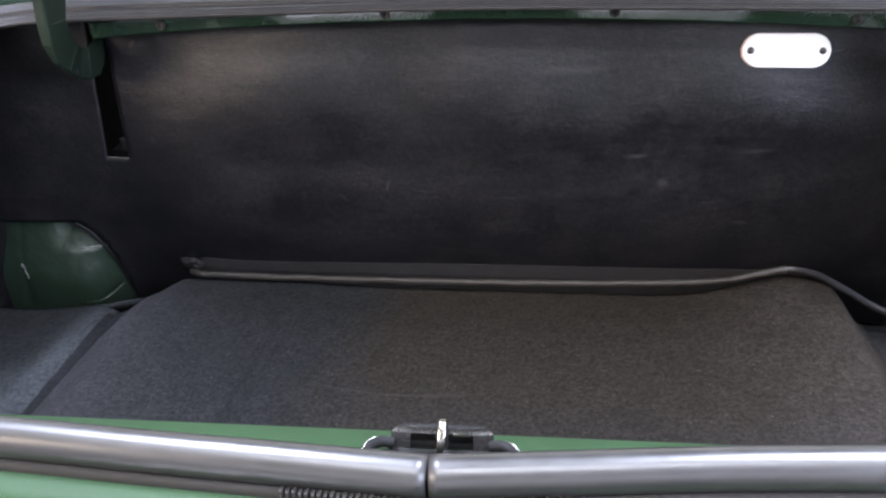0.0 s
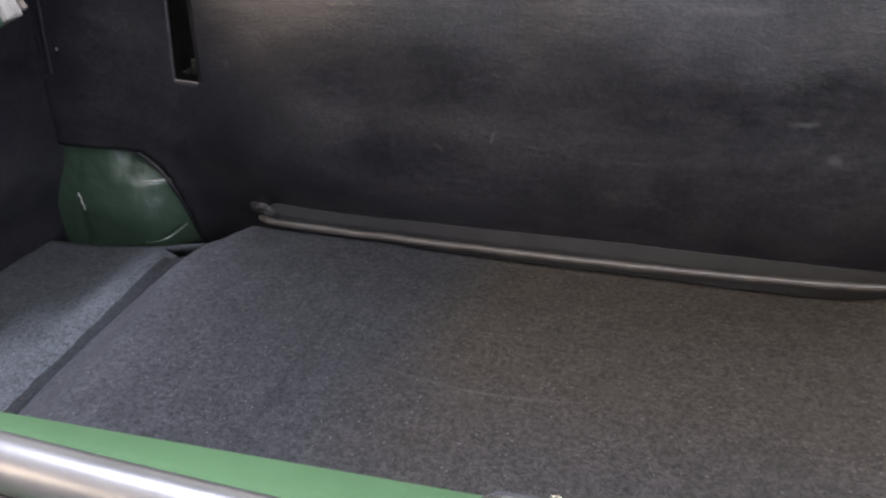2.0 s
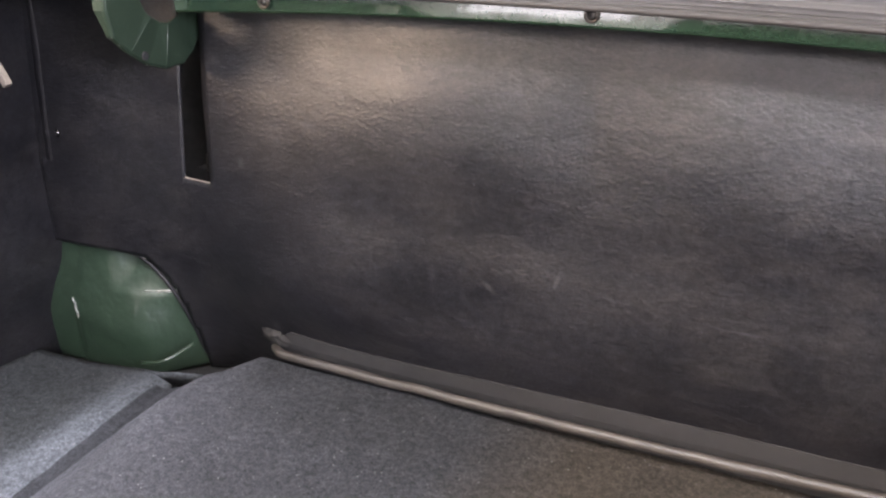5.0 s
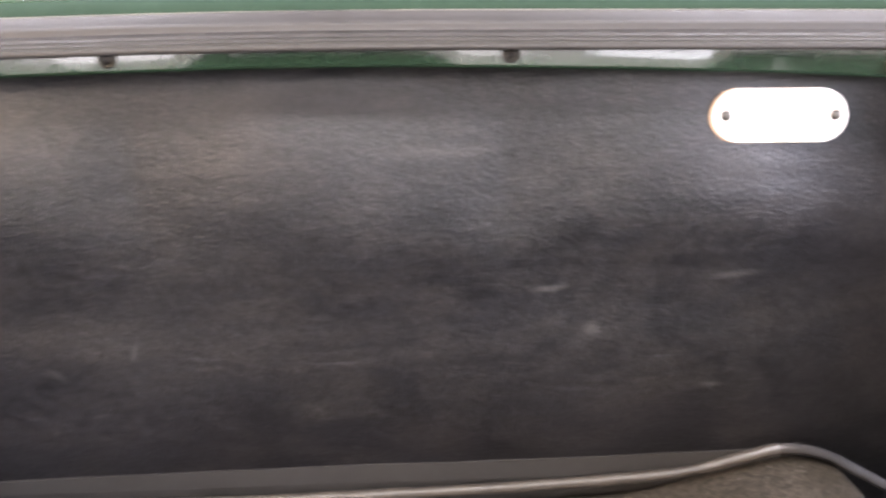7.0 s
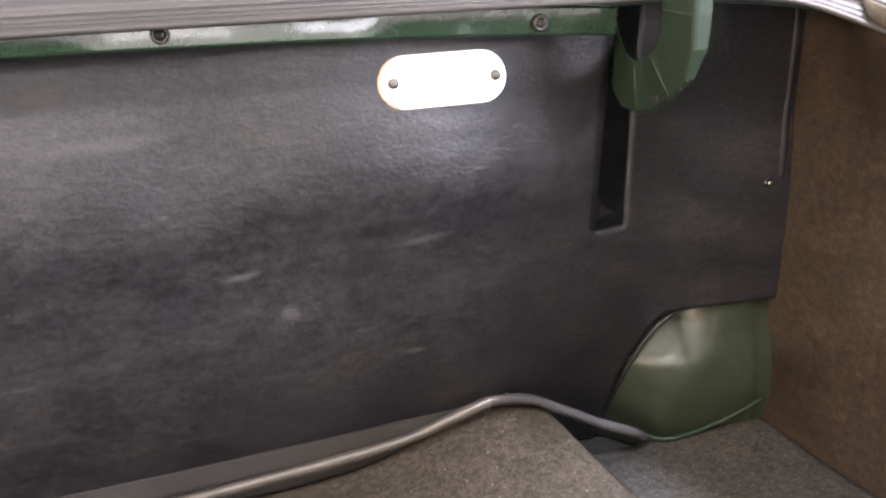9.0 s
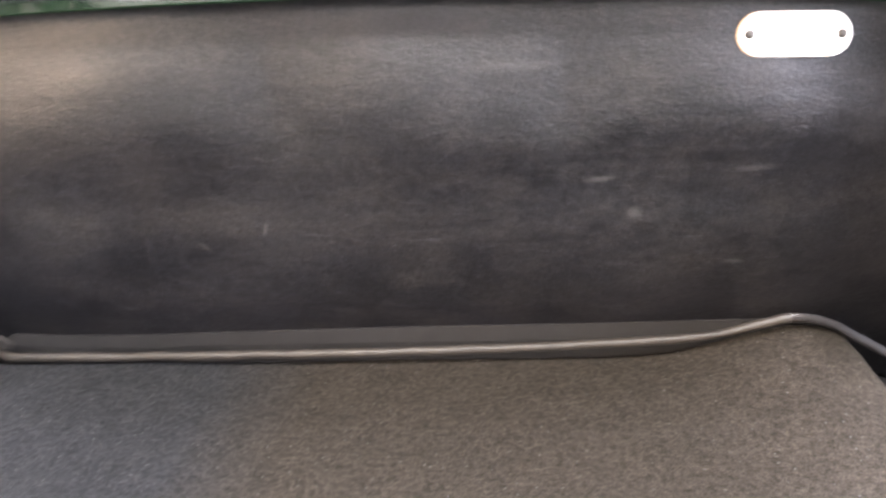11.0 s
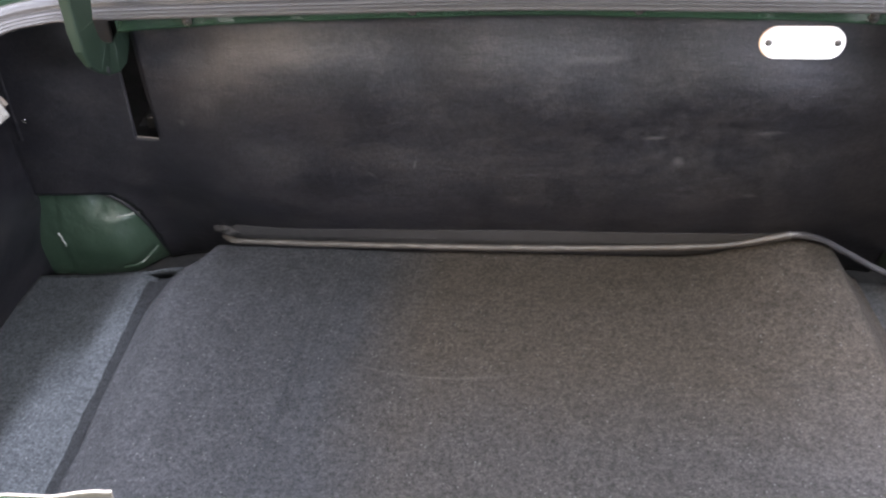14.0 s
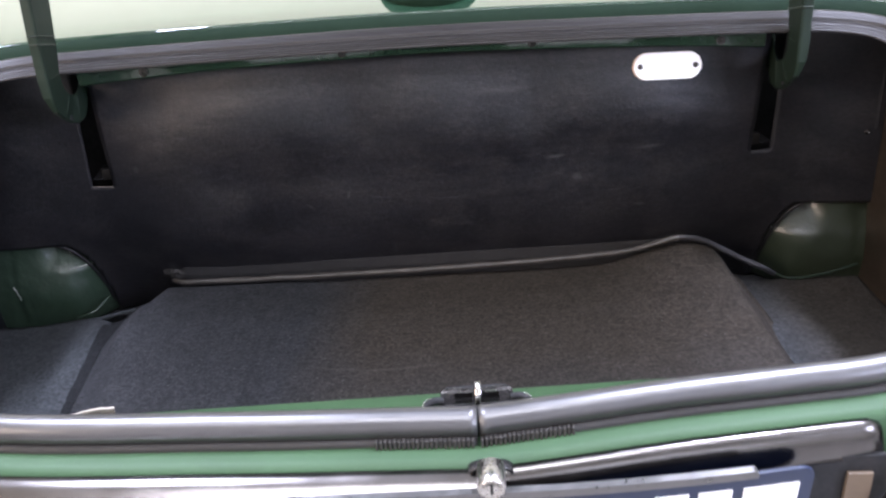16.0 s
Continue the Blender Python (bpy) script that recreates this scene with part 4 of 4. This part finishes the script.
for s in (-1, 1):
    arc = [(s * 0.033, 0.001, 0.0085), (s * 0.041, 0.000, 0.0100), (s * 0.048, -0.003, 0.0080), (s * 0.0525, -0.009, 0.0025), (s * 0.0545, -0.018, -0.006)]
    bm = bmesh.new()
    tube(bm, smooth_path(arc, 6), 0.0040, 8)
    loop = part("side_loop", bm, DARK, latch, "black strap loop with chrome edge")
    bm = bmesh.new()
    tube(bm, smooth_path([(x + s * 0.0028, y + 0.0012, z + 0.0028) for x, y, z in arc[:4]], 6), 0.0005, 6)
    part("edge", bm, CHROME, loop, "chrome edge")
latch.matrix_basis = pose(0.036, -0.236, 0.252, 0, 0, 2)

# ---- outside: chrome surround, lock, number plate ----
trim = thing("plate_surround", "polished chrome strip round the number plate recess", "trim")
bm = bmesh.new()
seq = [(p, n) for p, n in zip(ring[k1:], ring_n[k1:]) if p.x > -0.42] + [(p, n) for p, n in zip(ring, ring_n) if p.x < 0.39 and p.y < -0.2][0:]
seq = sorted(seq, key=lambda q: q[0].x)
path = [p + n * 0.047 + Vector((0, 0, -0.024)) for p, n in seq]
path += [path[-1] + Vector((0.012, 0.002, -0.006)), path[-1] + Vector((0.018, 0.003, -0.03)), path[-1] + Vector((0.02, 0.003, -0.09))]
nn = [n for p, n in seq] + [seq[-1][1]] * 3
sweep(bm, path, [(0.0, -0.028), (0.0105, -0.029), (0.0135, -0.0255), (0.0132, -0.013), (0.0100, 0.001), (0.006, 0.008), (0.0, 0.009)], norms=nn)
part("strip", bm, SATIN, trim)
# dark sheets added over the body panel to give the recess its shade
bm = bmesh.new()
sweep(bm, path[:-3], [(0.0012, -0.030), (0.0025, -0.030), (0.0040, -0.16), (0.0025, -0.16)], norms=nn[:-3])
part("recess", bm, BLACK, trim, "dark sheet for the shade in the recess behind the plate")
bm = bmesh.new()
box(bm, 0.285, 0.43, -0.3035, -0.299, 0.08, 0.2275, 0.001)
part("recess_panel", bm, DARK, trim, "dark sheet for the shade at the end of the plate recess", False)
bm = bmesh.new()
box(bm, 0.362, 0.386, -0.309, -0.3045, 0.08, 0.2245, 0.0015, pose(0.0, 0, 0, 0, 2, 0))
part("side_block", bm, TAN, trim, "tan painted block at the recess end", False)
bm = bmesh.new()
tube(bm, smooth_path([(0.432, -0.314, 0.226), (0.416, -0.316, 0.198), (0.396, -0.317, 0.163), (0.370, -0.318, 0.12)], 4), 0.0065, 12)
part("stay_rod", bm, STEEL, trim, "dull round metal stay")
lock = thing("boot_lock", "chrome push-button boot lock with keyhole", "lock")
bm = bmesh.new()
lathe(bm, [(0.0125, -0.010), (0.0125, 0.013), (0.0118, 0.0155), (0.0095, 0.0158), (0.0090, 0.0152), (0.003, 0.0152)], 28, pose(0, 0, 0, 90, 0, 0))
part("barrel", bm, STEEL_LIGHT, lock)
# black disc: shade of the dish beside the barrel is in its colour
bm = bmesh.new()
lathe(bm, [(0.0205, -0.016), (0.0205, -0.0075), (0.0190, -0.006), (0.0130, -0.009)], 28, Matrix.Translation((0, 0, -0.0055)) @ Matrix.Diagonal((1.0, 1.0, 0.5, 1.0)) @ pose(0, 0, 0, 90, 0, 0))
part("cup", bm, BLACK, lock, "recessed cup, its shade in the black")
bm = bmesh.new()
box(bm, -0.0012, 0.0012, -0.0162, -0.0150, -0.005, 0.005)
part("keyhole", bm, DARK, lock, "dark key slot", False)
lock.matrix_basis = pose(0.0445, -0.3405, 0.2545, 10, 0, 0)

plate = thing("number_plate", "dark blue number plate with white characters and bright clip", "number plate")


def plate_piece(name, x0, x1, y0, y1, z0, z1, mat, label="", bevel=0.0006, corner=0.0):
    """A flat piece of the plate, bowed along the car's tail."""
    bm = bmesh.new()
    box(bm, x0, x1, y0, y1, z0, z1, bevel)
    if corner:
        edges = [e for e in bm.edges if min(v.co.x for v in e.verts) > x1 - 0.002 and min(v.co.z for v in e.verts) > z1 - 0.002 and abs(e.verts[0].co.y - e.verts[1].co.y) > abs(y1 - y0) * 0.5]
        bmesh.ops.bevel(bm, geom=edges, offset=corner, segments=6, affect="EDGES", profile=0.5)
    bmesh.ops.bisect_plane(bm, geom=bm.verts[:] + bm.edges[:] + bm.faces[:], plane_co=(0.04, 0, 0), plane_no=(1, 0, 0))
    for k in range(1, 6):
        bmesh.ops.bisect_plane(bm, geom=bm.verts[:] + bm.edges[:] + bm.faces[:], plane_co=(0.04 + 0.036 * k, 0, 0), plane_no=(1, 0, 0))
    for v in bm.verts:
        v.co.y += 0.19 * max(0.0, v.co.x + 0.03) ** 2
    return part(name, bm, mat, plate, label, False)


plate_piece("backing", -0.265, 0.2745, -0.002, 0.001, -0.11, 0.0, PLATE_BLUE, bevel=0.0, corner=0.013)
plate_piece("top_clip", -0.262, 0.222, -0.0048, 0.002, -0.003, 0.0065, CLIP, "bright metal edge clip", 0.0, 0.006)
for x0, x1 in ((0.211, 0.2615), (0.1705, 0.201), (0.1315, 0.162), (0.0625, 0.0925), (0.0285, 0.0555), (-0.012, 0.015), (-0.085, -0.057), (-0.125, -0.097)):
    plate_piece("bar", x0, x1, -0.004, -0.002, -0.095, -0.0165, PLATE_WHITE, "white raised block")
plate.matrix_basis = pose(0.056, -0.3455, 0.238, 8, 0, 0)

# round fitting on the deck
fit_ob = thing("deck_fitting", "round dark green fitting with chrome rim on the deck", "fitting")
bm = bmesh.new()
lathe(bm, [(0.088, -0.02), (0.086, 0.012), (0.078, 0.018), (0.06, 0.02)], 40, pose(0, 0, 0))
part("base", bm, GREEN_DARK, fit_ob)
bm = bmesh.new()
lathe(bm, [(0.064, 0.018), (0.063, 0.026), (0.054, 0.030), (0.05, 0.028)], 40, pose(0, 0, 0))
part("rim", bm, CHROME, fit_ob, "chrome rim")
bm = bmesh.new()
lathe(bm, [(0.052, 0.026), (0.048, 0.042), (0.03, 0.05), (0.005, 0.052)], 40, pose(0, 0, 0))
part("cap", bm, BLACK, fit_ob, "black cap")
fit_ob.matrix_basis = pose(-0.01, 0.66, 0.478, -6, 0, 0)

# ---- small things in the boot ----
bracket = thing("side_bracket", "cream plastic bracket on a green mounting under the boot rim", "bracket")
bm = bmesh.new()
box(bm, -0.034, 0.0, 0.0, 0.026, 0.0, 0.085, 0.003, pose(-0.713, 0.347, 0.319, 0, -24, 0))
box(bm, -0.030, 0.002, 0.010, 0.016, 0.004, 0.080, 0.001, pose(-0.713, 0.347, 0.319, 0, -24, 0))
part("cover", bm, CREAM, bracket, smooth=False)
bm = bmesh.new()
box(bm, -0.008, 0.0, -0.004, 0.004, 0.0, 0.092, 0.0015, pose(-0.736, 0.406, 0.319, 0, -33, 0))
part("edge_strip", bm, FELT_DARK, bracket, "brown grey edge strip", False)
bm = bmesh.new()
box(bm, -0.055, -0.004, -0.10, -0.001, -0.006, 0.085, 0.004, pose(-0.717, 0.347, 0.319, 0, -24, 0))
part("mounting", bm, GREEN_DULL, bracket, "green painted steel mounting", False)
bm = bmesh.new()
lathe(bm, [(0.004, 0.0), (0.004, 0.0015), (0.0025, 0.003), (0.0005, 0.0033)], 12, pose(-0.717, 0.300, 0.319, 0, 66, 0))
part("screw", bm, CLIP, bracket, "small bright screw")

sill = thing("sill_board", "torn fibre board with pale ragged edge behind the green sill", "trim board")
for name, mat, lo, hi, wide in (("board", FELT_DARK, -0.04, -0.0010, 0.0018), ("torn_edge", FELT, -0.0010, 0.0006, 0.0024)):
    bm = bmesh.new()
    rows = []
    for i in range(49):
        x = -0.64 + 0.314 * i / 48
        z = 0.2494 + 0.0014 * noise.noise((x * 28, 0, 0)) + 0.0010 * noise.noise((x * 110, 3, 0)) + 0.0095 * smoothstep(-0.395, -0.335, x)
        y = -0.2195 + 0.032 * (x + 0.33) + 0.001 * noise.noise((x * 13, 5, 0))
        rows.append([bm.verts.new((x, y + dy, z + dz)) for dy, dz in ((0, lo), (0, hi), (wide, hi), (wide, lo))])
    for a, b in zip(rows, rows[1:]):
        for j in range(4):
            bm.faces.new((a[j], a[(j + 1) % 4], b[(j + 1) % 4], b[j]))
    bm.faces.new(rows[0])
    bm.faces.new(rows[-1])
    part(name, bm, mat, sill, smooth=False)

bm = bmesh.new()
edge = smooth_path([(-0.80, 0.482, -0.056), (-0.74, 0.484, -0.051), (-0.70, 0.483, -0.046), (-0.65, 0.480, -0.034), (-0.61, 0.475, -0.022), (-0.568, 0.468, -0.011)], 6)
rows = []
for p in edge:
    w = 0.0011 + 0.0004 * noise.noise((p.x * 40, 0, 3))
    drop = 0.030 * smoothstep(-0.68, -0.60, p.x)
    rows.append([bm.verts.new(p + Vector(q)) for q in ((0, -w * 1.6, -0.0016), (0, -w, 0.0002), (0, 0, 0.0010), (0, w * 0.8, 0.0003), (0, w, -0.006), (0, 0.0, -0.004 - drop * 0.55))])
for a, b in zip(rows, rows[1:]):
    for j in range(6):
        bm.faces.new((a[j], a[(j + 1) % 6], b[(j + 1) % 6], b[j]))
bm.faces.new(rows[0])
bm.faces.new(rows[-1])
solid("carpet_flap", bm, CARPET_SIDE, "curled blue grey carpet edge beside the wheel arch", "carpet edge")

for x, s, z0 in ((-0.812, 1, 0.20), (0.735, -1, 0.235)):
    bm = bmesh.new()
    rows = []
    for i in range(25):
        z = z0 + (0.425 - z0) * i / 24
        w = 0.007 + 0.002 * noise.noise((z * 30, x, 0))
        xx = x + 0.004 * noise.noise((z * 8, x, 5))
        y = board_y(xx, z)
        rows.append([bm.verts.new(q) for q in ((xx - w, y + 0.003, z), (xx - w * 0.6, y - 0.0035, z), (xx + w * 0.6, y - 0.0035, z), (xx + w, y + 0.003, z))])
    for a, b in zip(rows, rows[1:]):
        for j in range(4):
            bm.faces.new((a[j], a[(j + 1) % 4], b[(j + 1) % 4], b[j]))
    solid("corner_strip", bm, BOARD, "worn black edge strip in the corner of the trim boards", "trim strip", "corner strips")

for x in (-0.597, 0.546):
    t = thing("slot_bracket", "dull steel bracket end seen inside the hinge slot", "bracket", "slot brackets")
    bm = bmesh.new()
    box(bm, -0.011, 0.004, 0.0, 0.012, 0.0, 0.020, 0.002)
    part("tab", bm, STEEL, t, "dull bare steel tab", False)
    bm = bmesh.new()
    box(bm, -0.03, 0.03, 0.012, 0.085, -0.004, 0.0, 0.001)
    part("base", bm, DARK, t, smooth=False)
    t.matrix_basis = pose(x, 0.552, 0.206, 0, 0, 6)

bm = bmesh.new()
cells = {}
for i in range(37):
    for j in range(19):
        x, z = -0.552 + 0.066 * i / 36, 0.000 + 0.044 * j / 18
        d = math.hypot((x + 0.509) / 0.025, (z - 0.021) / 0.018) + 0.40 * noise.noise((x * 70, z * 90, 3))
        if d < 0.95:
            lift = 0.002 + 0.009 * (1 - smoothstep(0.2, 1.0, d)) * (0.6 + 0.6 * noise.noise((x * 120, z * 160, 6)))
            cells[i, j] = bm.verts.new((x, board_y(x, z) - 0.010 - lift, z))
for i, j in cells:
    quad = [(i, j), (i + 1, j), (i + 1, j + 1), (i, j + 1)]
    if all(q in cells for q in quad):
        bm.faces.new([cells[q] for q in quad])
bmesh.ops.delete(bm, geom=[v for v in bm.verts if not v.link_faces], context="VERTS")
part("frayed_end", bm, FRAYED, bind, "frayed dusty grey end of the piping")

# ---- the room round the car ----
def slab(name, x0, x1, y0, y1, z0, z1, mat, label):
    bm = bmesh.new()
    box(bm, x0, x1, y0, y1, z0, z1)
    return solid(name, bm, mat, label, name.split("_")[0], kind="structure", smooth=False)


slab("floor", -5, 5, -5, 5, -0.70, -0.55, CONCRETE, "grey concrete floor under the car")
slab("ceiling", -5, 5, -5, 5, 3.1, 3.25, CEIL, "plain pale ceiling over the room")
slab("wall_north", -5, 5, 5, 5.15, -0.55, 3.1, WALL, "plain pale room wall")
slab("wall_south", -5, 5, -5.15, -5, -0.55, 3.1, WALL, "plain pale room wall")
slab("wall_east", 5, 5.15, -5, 5, -0.55, 3.1, WALL, "plain pale room wall")
slab("wall_west", -5.15, -5, -5, 5, -0.55, 3.1, WALL, "plain pale room wall")
